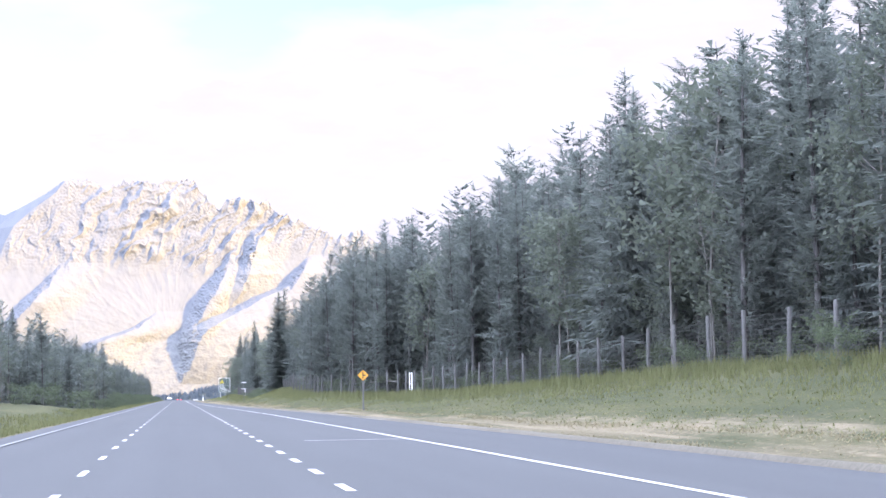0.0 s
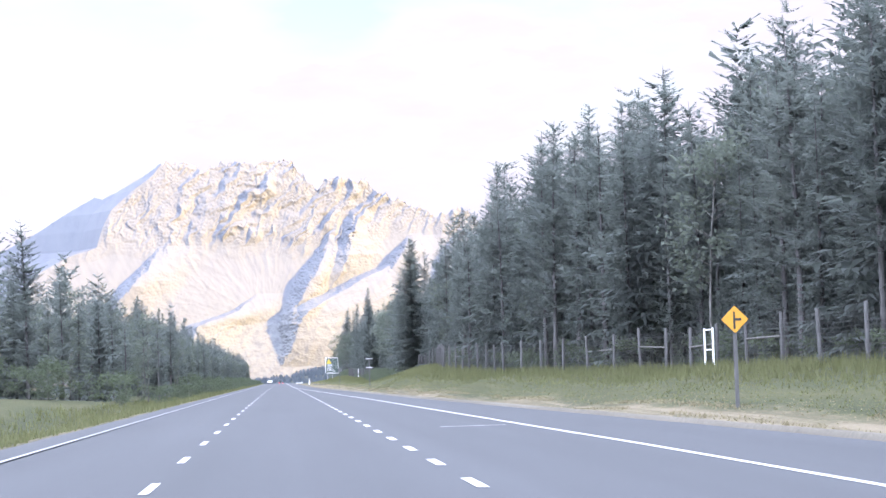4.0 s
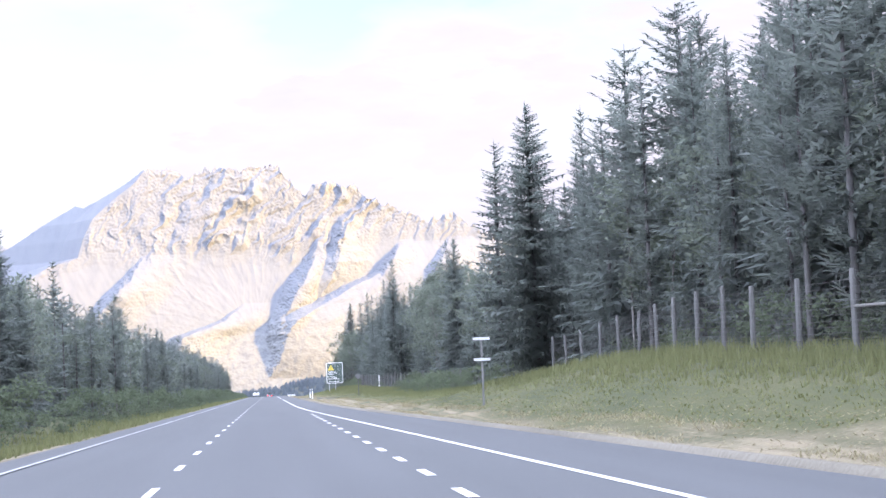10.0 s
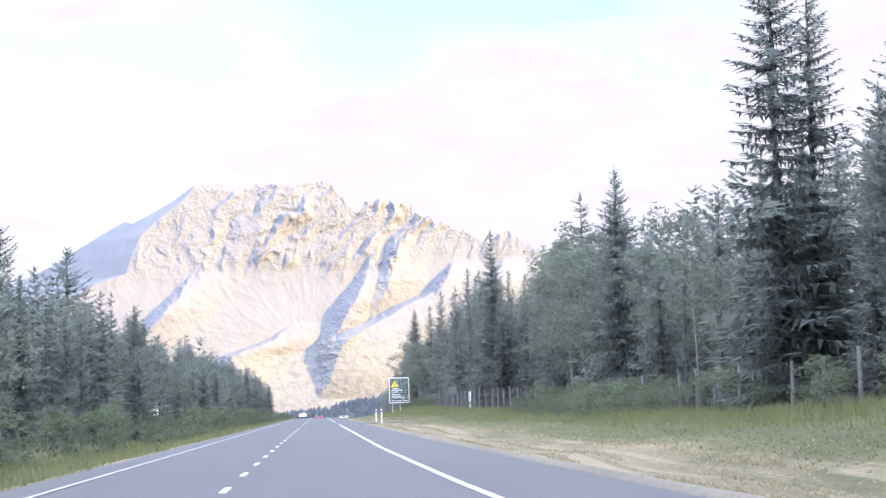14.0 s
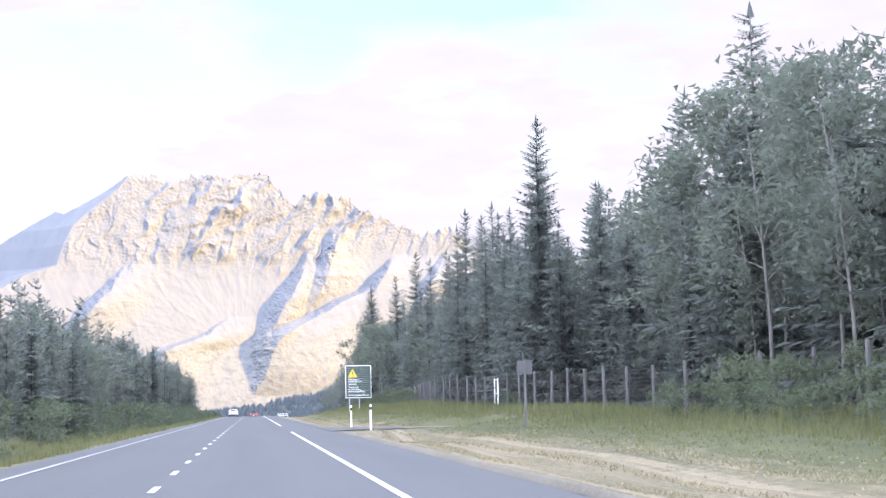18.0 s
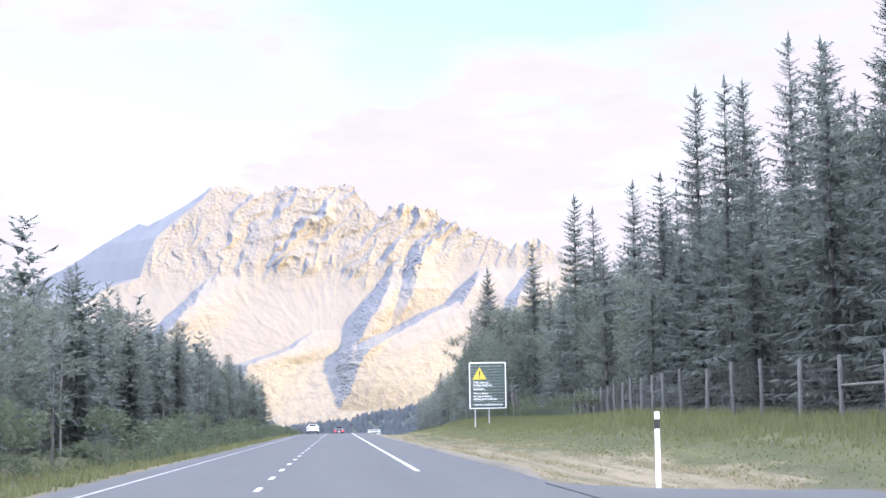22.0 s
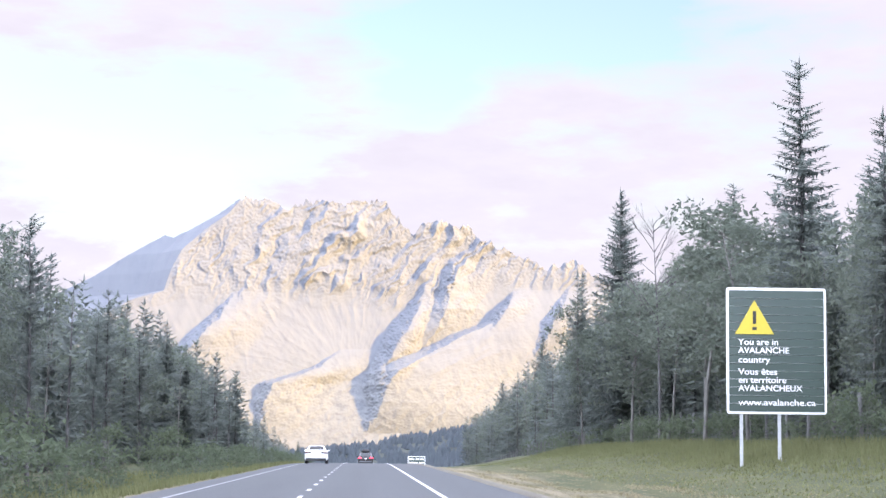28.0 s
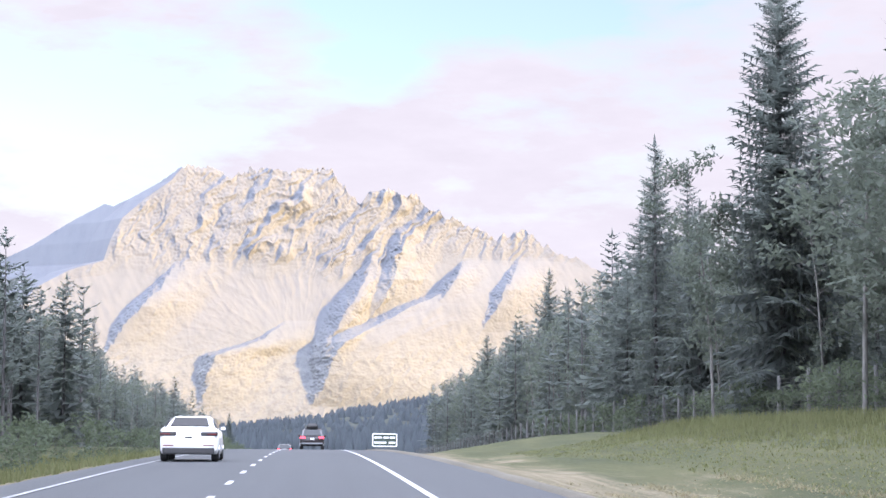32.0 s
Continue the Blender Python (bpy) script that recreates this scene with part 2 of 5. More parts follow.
GRAVEL = gravel_material()
ASPHALT, GROUND, ROCK = asphalt_material(), ground_material(), rock_material()
PAINT = plain("road_paint", (0.45, 0.46, 0.47), 0.6, vary=0.28, scale=3.0)
WORN_PAINT = plain("worn_road_paint", (0.27, 0.28, 0.29), 0.7, vary=0.4, scale=2.0)
# needle colours are lifted and blued to include the windscreen's pale veil
SPRUCE = foliage("spruce_needles", (0.088, 0.105, 0.105), (0.165, 0.189, 0.179))
PINE = foliage("pine_needles", (0.094, 0.112, 0.111), (0.175, 0.197, 0.184))
ASPEN = foliage("aspen_leaves", (0.082, 0.1, 0.086), (0.155, 0.178, 0.146))
# the blue haze of distance is put into these conifers' base colour
HAZY_FAR_WOOD = foliage("far_conifers", (0.062, 0.076, 0.09), (0.095, 0.114, 0.13), 0.02)
SHRUB = foliage("shrub_leaves", (0.065, 0.085, 0.06), (0.14, 0.17, 0.11))
BLADES = foliage("grass_blades", (0.098, 0.11, 0.052), (0.18, 0.185, 0.094), 0.15)
STRAW = foliage("mown_straw", (0.17, 0.153, 0.1), (0.3, 0.266, 0.182), 0.15)
BARK = bark_material("dark_bark", (0.045, 0.044, 0.045), (0.1, 0.097, 0.096))
PALE_BARK = bark_material("pale_bark", (0.072, 0.07, 0.066), (0.165, 0.16, 0.15))
WOOD = weathered_wood()
STEEL = plain("galvanised_steel", (0.5, 0.51, 0.53), 0.45, 0.7, 0.15, 5)
WIRE = plain("fence_wire", (0.085, 0.085, 0.088), 0.6, 0.4)
WHITE = plain("white_paint", (0.8, 0.8, 0.8), 0.5, vary=0.06)
DULL_WHITE = plain("dull_white_paint", (0.4, 0.41, 0.42), 0.6, vary=0.15)
SIGN_BACK = plain("sign_back", (0.075, 0.077, 0.08), 0.6, 0.0, 0.2, 3.0)
YELLOW = plain("sign_yellow", (0.5, 0.245, 0.018), 0.45, vary=0.06)
PALE_YELLOW = plain("triangle_yellow", (0.5, 0.39, 0.036), 0.45, vary=0.05)
SIGN_GREEN = plain("sign_green", (0.03, 0.05, 0.04), 0.4, vary=0.12, scale=1.2)
BLACK = plain("black_paint", (0.02, 0.02, 0.02), 0.5)
CAR_WHITE = plain("white_lacquer", (0.8, 0.8, 0.8), 0.18, vary=0.03)
CAR_DARK = plain("dark_lacquer", (0.03, 0.025, 0.027), 0.2, vary=0.1)
CAR_GREY = plain("silver_lacquer", (0.13, 0.135, 0.145), 0.22, 0.5, vary=0.05)
TYRE = plain("tyre_rubber", (0.02, 0.02, 0.021), 0.8)
GLASS = plain("tinted_glass", (0.02, 0.024, 0.028), 0.22, vary=0.02)
TRIM = plain("black_trim", (0.03, 0.03, 0.032), 0.5)


def red_lamp():
    m, n, bsdf, co = material("tail_lamp", 0.2)
    bsdf.inputs["Base Color"].default_value = (0.5, 0.02, 0.03, 1)
    bsdf.inputs["Emission Color"].default_value = (1.0, 0.05, 0.08, 1)
    bsdf.inputs["Emission Strength"].default_value = 0.9
    return m


LAMP_RED = plain("dark_red_lens", (0.14, 0.014, 0.018), 0.15, vary=0.05)
RED, CHROME = red_lamp(), plain("chrome", (0.6, 0.6, 0.62), 0.15, 1.0, 0.04)


# ---- helpers of this place ----
def mesh_of(name, verts, faces, mat, smooth=False):
    me = bpy.data.meshes.new(name)
    me.from_pydata([tuple(v) for v in verts], [], [tuple(f) for f in faces])
    me.materials.append(mat)
    if smooth:
        me.polygons.foreach_set("use_smooth", [True] * len(me.polygons))
    me.update()
    return me


def thing(name, label, category, group="", at=None):
    return tagged(new(name), label, category, group)


def child(name, me, parent, label="", at=None):
    ob = new(name, me)
    ob.parent = parent
    if at is not None:
        ob.matrix_basis = at
    if label:
        ob["label"] = label
    return ob


def part(name, bm, mat, parent, label="", smooth=False):
    me = bpy.data.meshes.new(name)
    bm.to_mesh(me)
    bm.free()
    me.materials.append(mat)
    if smooth:
        me.polygons.foreach_set("use_smooth", [True] * len(me.polygons))
    return child(name, me, parent, label)


def box(x0, y0, z0, x1, y1, z1, edge=0.0):
    bm = bmesh.new()
    bmesh.ops.create_cube(bm, size=1)
    for v in bm.verts:
        v.co = Vector((x0 + (v.co.x + 0.5) * (x1 - x0), y0 + (v.co.y + 0.5) * (y1 - y0), z0 + (v.co.z + 0.5) * (z1 - z0)))
    if edge:
        bmesh.ops.bevel(bm, geom=bm.edges[:], offset=edge, segments=2, affect="EDGES", profile=0.7)
    return bm


def tube(path, radii, sides=7):
    """Verts and faces of a tapered tube along a path."""
    verts, faces = [], []
    for i, (p, r) in enumerate(zip(path, radii)):
        d = (Vector(path[min(i + 1, len(path) - 1)]) - Vector(path[max(i - 1, 0)])).normalized()
        a = d.cross(Vector((0.31, 0.95, 0.07))).normalized()
        b = d.cross(a)
        for k in range(sides):
            w = 2 * math.pi * k / sides
            verts.append(Vector(p) + (a * math.cos(w) + b * math.sin(w)) * r)
    for i in range(len(path) - 1):
        for k in range(sides):
            j = (k + 1) % sides
            faces.append((i * sides + k, i * sides + j, (i + 1) * sides + j, (i + 1) * sides + k))
    n = len(verts)
    faces.append(tuple(range(n - sides, n)))
    return verts, faces


def mesh_np(name, v, f, mat):
    """A triangle mesh from arrays."""
    me = bpy.data.meshes.new(name)
    v, f = np.asarray(v, dtype=np.float32), np.asarray(f, dtype=np.int32)
    me.vertices.add(len(v))
    me.vertices.foreach_set("co", v.ravel())
    me.loops.add(f.size)
    me.loops.foreach_set("vertex_index", f.ravel())
    me.polygons.add(len(f))
    me.polygons.foreach_set("loop_start", np.arange(0, f.size, 3, dtype=np.int32))
    me.polygons.foreach_set("loop_total", np.full(len(f), 3, dtype=np.int32))
    me.materials.append(mat)
    me.update(calc_edges=True)
    return me


def lerp_table(t, rows):
    if t <= rows[0][0]:
        return rows[0][1]
    for (a, p), (b, q) in zip(rows, rows[1:]):
        if t <= b:
            return p + (q - p) * (t - a) / (b - a)
    return rows[-1][1]


def smooth01(v):
    v = min(1.0, max(0.0, v))
    return v * v * (3 - 2 * v)


# ---- plan of the place: the road runs along +y, the driving lane's middle is x = 0 ----
def road_z(y):
    u = max(0.0, y - 753)
    return -8.3e-5 * min(u, 181) ** 2 - 0.03 * min(max(u - 181, 0), 460)


EDGE_LINE = [(40, 6.3), (120, 6.0), (200, 5.0), (270, 3.75), (315, 2.85), (345, 2.35), (375, 2.12), (420, 2.1)]
PAVEMENT = [(40, 10.4), (120, 9.8), (200, 7.8), (280, 6.4), (340, 5.2), (400, 4.7), (700, 4.6)]
FENCE = [(-60, 26.0), (40, 25.8), (130, 25.2), (175, 24.3), (205, 23.5), (242, 18.6), (290, 17.6), (318, 19.4), (350, 19.4),
         (390, 21.8), (430, 22.6), (500, 20.4), (550, 19.3), (595, 18.6), (645, 21.5), (756, 25.0), (900, 26.5), (1300, 27.0)]
BANK = [(20, 2.4), (80, 2.2), (150, 1.2), (190, 1.0), (250, 1.25), (312, 2.2), (354, 1.4), (390, 0.5), (440, 0.4), (550, 1.0),
        (600, 1.4), (660, 1.3), (760, 1.6), (1000, 1.8)]
LEFT_EDGE = -5.9


def ground_z(x, y):
    z = road_z(y)
    if y > 1400:
        z += 6.0 * smooth01((y - 1400) / 900)
    if x > 0:
        e, f, b = lerp_table(y, PAVEMENT), lerp_table(y, FENCE), lerp_table(y, BANK)
        flat = math.exp(-((y - 517.5) / 9.5) ** 6)
        b *= 1 - flat * smooth01((17 - x) / 4)
        if x < e:
            z -= 0.07
        else:
            w = (x - e) / (f - e)
            z += -0.07 - 0.3 * (1 - flat) * math.exp(-((w - 0.2) / 0.16) ** 2) * smooth01((x - e) / 1.0) + b * smooth01((w - 0.22) / 0.72)
            z += 0.045 * min(max(0.0, x - f), 60)
    else:
        z -= 0.07
        if x < LEFT_EDGE:
            z += -0.35 * smooth01((LEFT_EDGE - x) / 2.5) + (0.55 + 0.75 * smooth01((225 - y) / 40)) * smooth01((-8.6 - x) / 5.0)
    if x > 4.7 and 490 < y < 514:
        z += 0.42 * math.exp(-((x - 7.2) / 1.7) ** 2 - ((y - 503) / 4.5) ** 2)
    # small unevenness off the road
    off = smooth01((x - lerp_table(y, PAVEMENT)) / 3) if x > 0 else smooth01((LEFT_EDGE - x) / 3)
    if x > 0:
        off *= 1 - flat
    z += off * 0.22 * noise.noise((x * 0.22, y * 0.07, 0.5))
    # wooded rise that closes the valley ahead, and an unseen high ridge added beside the road to keep the sun off it
    if 1500 < y < 3400:
        top = -8.0 + min(34.0, max(0.0, 0.11 * (x + 85) + 10)) + 5 * noise.noise((x * 0.006, 3.1, 0))
        z += top * math.exp(-((y - 2250) / 330) ** 2)
    if x > 120:
        lift = smooth01((x - 120) / 800) * (0.85 + 0.3 * noise.noise((y * 0.0016, x * 0.001, 7)))
        z += 430 * lift * (1 - smooth01((y - 1000 - 0.55 * x) / 750))
    return z


def axis(fine, coarse):
    out = sorted(set([round(v, 3) for v in fine] + [round(v, 3) for v in coarse]))
    return out


def build_ground():
    xs = axis([i * 0.8 for i in range(-14, 40)], [i * 4 for i in range(-20, 26)] + [-3000, -2000, -1400, -900, -600, -400, -280, -200, -140, -110]
              + [130, 170, 220, 290, 380, 480, 600, 740, 900, 1050, 1250, 1500, 1900, 2400, 3000])
    ys = axis([i * 4 for i in range(-15, 330)], [-2500, -1800, -1200, -800, -500, -300, -150, -90] + [1320 + i * 30 for i in range(80)]
              + [3720 + i * 120 for i in range(11)])
    verts = [(x, y, ground_z(x, y)) for y in ys for x in xs]
    w = len(xs)
    faces = [(j * w + i, j * w + i + 1, (j + 1) * w + i + 1, (j + 1) * w + i) for j in range(len(ys) - 1) for i in range(w - 1)]
    me = mesh_of("ground", verts, faces, GROUND, True)
    # how far each point lies from the pavement (0) towards the fence or trees (1); raised on the right past y = 560, so
    # greener and darker there
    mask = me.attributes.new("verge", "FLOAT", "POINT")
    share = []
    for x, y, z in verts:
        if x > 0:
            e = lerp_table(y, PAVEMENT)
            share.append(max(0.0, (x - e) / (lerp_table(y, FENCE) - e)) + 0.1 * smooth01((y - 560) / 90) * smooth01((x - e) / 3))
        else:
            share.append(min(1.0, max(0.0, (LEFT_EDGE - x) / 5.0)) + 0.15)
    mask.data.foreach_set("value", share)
    ob = new("ground", me)
    tagged(ob, "mown straw and green grass verges and wooded valley floor", "ground", kind="structure")


def strip(name, x_left, x_right, ys, lift, mat):
    verts, faces = [], []
    for i, y in enumerate(ys):
        verts += [(x_left(y), y, road_z(y) + lift), (x_right(y), y, road_z(y) + lift)]
        if i:
            k = 2 * i
            faces.append((k - 2, k - 1, k + 1, k))
    return mesh_of(name, verts, faces, mat)


def build_road():
    ys = [-60 + 4 * i for i in range(330)]
    n = 9
    verts, faces = [], []
    for j, y in enumerate(ys):
        e = lerp_table(y, PAVEMENT)
        for i in range(n):
            x = LEFT_EDGE + (e - LEFT_EDGE) * i / (n - 1)
            ragged = 0.12 * noise.noise((x, y * 0.4, 2)) if i in (0, n - 1) else 0
            verts.append((x + ragged, y, road_z(y) - (0.05 if i in (0, n - 1) else 0)))
            if i and j:
                k = j * n + i
                faces.append((k - n - 1, k - n, k, k - 1))
    road = tagged(new("road", mesh_of("road", verts, faces, ASPHALT, True)), "grey worn asphalt highway with white lane markings", "road", kind="structure")
    line = lambda y: lerp_table(y, EDGE_LINE)
    child("edge_line", strip("edge_line", lambda y: line(y) - 0.065, lambda y: line(y) + 0.065, [y for y in ys if y < 506], 0.008, PAINT), road)
    child("edge_line", strip("edge_line", lambda y: line(y) - 0.065, lambda y: line(y) + 0.065, [y for y in ys if y > 536], 0.008, PAINT), road)
    child("edge_line", strip("edge_line", lambda y: -4.805, lambda y: -4.695, ys, 0.008, WORN_PAINT), road)
    for y, x0, x1 in ((51, 3.4, 6.2), (134, 3.8, 5.4), (221, 2.9, 4.5)):
        child("transverse_bar", mesh_of("transverse_bar", [(x0, y, 0.008), (x1, y, 0.008), (x1, y + 0.35, 0.008), (x0, y + 0.35, 0.008)], [(0, 1, 2, 3)], WORN_PAINT), road)
    for lo, hi in ((-60, 503), (534, 1180)):
        verts, faces = [], []
        for i, y in enumerate([lo + 2 * k for k in range((hi - lo) // 2)]):
            e = lerp_table(y, PAVEMENT) + 0.1 * noise.noise((y * 0.3, 0, 1))
            w = 0.16 + 0.1 * noise.noise((y * 0.17, 0, 5))
            g = ground_z(e + w + 0.5, y)
            up = min(1.0, (y - lo) / 4, (hi - 2 - y) / 4)
            verts += [(e - 0.02, y, road_z(y) - 0.06), (e + 0.06, y, road_z(y) - 0.07 + 0.12 * up), (e + w, y, road_z(y) - 0.08 + 0.14 * up), (e + w + 0.35, y, min(g, road_z(y)) - 0.05)]
            if i:
                k = 4 * i
                faces += [(k - 4 + j, k - 3 + j, k + 1 + j, k + j) for j in range(3)]
        tagged(new("gravel_berm", mesh_of("gravel_berm", verts, faces, GRAVEL, True)), "low pale gravel berm along the pavement edge", "berm", kind="structure")
    dash = mesh_of("lane_dash", [(-0.06, -1.15, 0), (0.06, -1.15, 0), (0.06, 1.15, 0), (-0.06, 1.15, 0)], [(0, 1, 2, 3)], PAINT)
    for i in range(135):
        y = -32.3 + 8.0 * i
        child("lane_dash", dash, road, at=Matrix.Translation((-1.57, y, road_z(y) + 0.009)))
    wide = mesh_of("continuity_dash", [(-0.07, -1.0, 0), (0.07, -1.0, 0), (0.07, 1.0, 0), (-0.07, 1.0, 0)], [(0, 1, 2, 3)], PAINT)
    for i in range(64):
        y = -17.7 + 5.35 * i
        child("continuity_dash", wide, road, at=Matrix.Translation((2.2, y, road_z(y) + 0.009)))
    # short paved apron of the side road, between the two marker posts, and the gravel track that goes on from it
    for name, mat, x0, n, near, far, label in (("side_road", ASPHALT, 4.3, 7, 12.0, 4.8, "short paved apron of a side road off the highway"),
                                               ("gravel_track", GRAVEL, 8.9, 14, 3.4, 1.9, "pale gravel track leading from the apron to a gate")):
        bm = bmesh.new()
        rows = []
        for i in range(n):
            x = x0 + i * 0.8
            half = far + (near - far) * math.exp(-i / 2.2)
            mid = 517.5 - (0.35 * i if mat == GRAVEL else 0)
            rows.append([bm.verts.new((x, mid + half * (k / 4 - 1), max(road_z(517.5) - 0.012, ground_z(x, mid + half * (k / 4 - 1)) + 0.05))) for k in range(9)])
        top = [bm.faces.new((rows[i][k], rows[i + 1][k], rows[i + 1][k + 1], rows[i][k + 1])) for i in range(n - 1) for k in range(8)]
        skirt = bmesh.ops.extrude_face_region(bm, geom=top, use_keep_orig=True)
        bmesh.ops.translate(bm, verts=[v for v in skirt["geom"] if isinstance(v, bmesh.types.BMVert)], vec=(0, 0, -0.5))
        bmesh.ops.recalc_face_normals(bm, faces=bm.faces)
        slab = bpy.data.meshes.new(name)
        bm.to_mesh(slab)
        bm.free()
        slab.materials.append(mat)
        tagged(new(name, slab), label, "road" if mat == ASPHALT else "track", kind="structure")


build_ground()
build_road()


# ---- the mountain ----
SKYLINE = [(-1100, 150), (-800, 190), (-600, 238), (-460, 300), (-410, 331), (-340, 371), (-324, 365), (-260, 397), (-220, 424), (-203, 431), (-150, 424), (-139, 411),
           (-110, 421), (-80, 429), (-50, 424), (-38, 414), (-20, 427), (32, 428), (42, 408), (64, 380), (77, 369), (92, 389), (116, 396), (150, 379), (172, 385), (182, 367),
           (215, 350), (250, 335), (277, 327), (292, 311), (344, 328), (364, 306), (415, 284), (495, 248), (700, 170), (1000, 110), (1400, 60)]
UNIT, RISE = 1.34, 1.288           # metres at the mountain's distance for one unit of the skyline, across and up


def soft(v):
    v = np.clip(v, 0.0, 1.0)
    return v * v * (3 - 2 * v)


def waves(x, y, seed):
    """Smooth gradient noise over arrays, about -1 to 1."""
    xi, yi = np.floor(x).astype(np.int64), np.floor(y).astype(np.int64)
    fx, fy = x - xi, y - yi

    def corner(i, j):
        k = ((xi + i) * 73856093 ^ (yi + j) * 19349663 ^ int(seed * 1000) * 83492791) & 0x7FFFFFFF
        k = (k * 1103515245 + 12345 ^ k >> 7) & 0x7FFFFFFF
        k = (k ^ k >> 13) * 60493 & 0x7FFFFFFF
        ang = (k >> 8 & 0xFFFF) * (2 * math.pi / 65536)
        return np.cos(ang) * (fx - i) + np.sin(ang) * (fy - j)

    sx, sy = soft(fx), soft(fy)
    top = corner(0, 1) * (1 - sx) + corner(1, 1) * sx
    low = corner(0, 0) * (1 - sx) + corner(1, 0) * sx
    return 1.45 * (low * (1 - sy) + top * sy)


def folds(x, y, seed, octaves=4):
    """Sharp-crested folds, from 0 in the hollows upwards."""
    total, amp, f = 0.0, 1.0, 1.0
    for o in range(octaves):
        total = total + amp * (1 - np.minimum(1.0, np.abs(1.6 * waves(x * f, y * f, seed + o)))) ** 2
        amp, f = amp * 0.5, f * 2.1
    return total


def table(v, rows):
    return np.interp(v, [r[0] for r in rows], [r[1] for r in rows])


def spur(u, h, rows, back, broad=0.62):
    """How far a spur stands out at (u, h): rows of (height, u of its brow, breadth). Its left side falls steeply, its right side gently."""
    out = np.interp(h, [r[0] for r in rows], [r[2] for r in rows], 0.0, 0.0)
    d = u - np.interp(h, [r[0] for r in rows], [r[1] for r in rows])
    w = 3 + broad * out
    return out * np.where(d < 0, np.clip(1 + d / w, 0, 1), 1 - soft(d / back))


def build_mountain():
    nu, nv, nb = 860, 330, 8
    us = table(np.linspace(0, 1, nu + 1), [(0, -1100), (0.06, -600), (0.12, -470), (0.9, 420), (0.94, 560), (1, 1400)])
    rough = soft((us + 270) / 50) * soft((560 - us) / 80)
    top = table(us, SKYLINE) + (7 * folds(us * 0.05, us * 0 + 1.7, 3, 3) - 8) * (0.15 + 0.85 * rough) + 5 * waves(us * 0.16, us * 0 + 0.4, 31) * rough
    u, v = np.meshgrid(us, np.linspace(0, 1, nv + 1))
    h = top[None, :] * v
    ledge = 236 + 20 * waves(u * 0.012, u * 0, 2) + 9 * waves(u * 0.05, u * 0, 2.5) + 30 * soft((u - 40) / 130)
    cliff = soft((h - ledge) / 25)
    y = 0.55 * np.minimum(h, ledge) + 0.36 * np.maximum(0.0, h - ledge)
    warp = 13 * waves(u * 0.018, h * 0.018, 6) + 6 * waves(u * 0.06, h * 0.06, 6.5)
    # the left flank falls away behind the lit face
    edge = table(h, [(0, -600), (150, -470), (215, -428), (246, -376), (262, -326), (300, -316), (335, -300), (372, -262), (400, -226), (431, -204)])
    flank = edge
    edge = edge + 4 * waves(u * 0.06, h * 0.06, 9) + 3 * waves(u * 0.2, h * 0.2, 9.5)
    face = soft((u - edge) / 14)
    crag = face * soft((h - ledge + 15) / 70)
    lean = u - h * (0.1 + 0.5 * soft((u + 330) / 480)) + warp
    # buttresses, then leaning ribs, broken along their length, each with a steep shaded side
    y = y - (6 * folds(lean * 0.013, h * 0.005, 1, 3) - 6) * crag
    right = soft((u + 200) / 110) * soft((330 - u) / 110)
    for period, deep, seed, share, broken in ((46, 13 * right, 11, -0.1, 0.005), (29, 8.5 * right + 3.5, 12, -0.05, 0.009), (17, 8 * right + 3.5, 13, 0.0, 0.02), (10, 3.6, 14, 0.05, 0.03)):
        ph = (lean + 0.22 * period * waves(u * 0.9 / period, h * 0.6 / period, seed + 0.2)) / period + seed
        n = np.floor(ph)
        fr = ph - n
        rib = np.where(fr < 0.22, fr / 0.22, (1 - fr) / 0.78)
        held = soft((waves(n * 1.7, h * broken + 7.3 * n, seed + 0.4) - share) / 0.55)
        y = y - deep * rib * held * crag
    y = y - (1.9 * folds(lean * 0.085, h * 0.03, 8, 3) + 1.5 * waves(u * 0.22, h * 0.22, 18)) * crag
    # fans of scree, their runnels converging on the gullies
    slope = (1 - cliff) * soft((h - 92) / 50)
    for cu, ch, reach in ((-14, 96, 300), (-178, 84, 160)):
        ang = np.arctan2(h - ch, u - cu)
        far = np.hypot(u - cu, h - ch)
        near = soft((reach - far) / 120) * soft(far / 30)
        y = y - slope * near * (0.0095 * far) * folds(ang * 7 + 0.02 * warp, far * 0.012, 5, 3)
    y = y - 0.7 * slope * waves(u * 0.11 + h * 0.05, h * 0.04, 15)
    # scrub-covered foothills
    y = y - soft((150 - h) / 50) * (1.3 * folds(u * 0.04, h * 0.05, 9, 4) + 0.6 * waves(u * 0.3, h * 0.34, 21))
    away = np.maximum(0.0, flank - u)
    y = np.where(away > 0, np.minimum(y + np.minimum(2.4 * away, 60 + 0.95 * away), 452), y)
    wob = u + 4 * waves(u * 0.035, h * 0.035, 4) + 3 * waves(u * 0.1, h * 0.1, 4.2) + 2.5 * waves(u * 0.28, h * 0.28, 4.4)
    y = y - spur(wob, h, [(26, 4, 0), (45, 14, 14), (75, 27, 36), (105, 35, 52), (128, 51, 56), (150, 89, 48), (172, 129, 40), (192, 165, 34), (215, 208, 24), (272, 250, 0)], 300)
    y = y - spur(wob, h, [(92, -6, 0), (128, 22, 22), (150, 41, 37), (196, 66, 46), (236, 86, 30), (285, 100, 0)], 60)
    y = y - spur(wob, h, [(160, 92, 0), (205, 116, 22), (236, 131, 34), (280, 142, 24), (325, 150, 0)], 70)
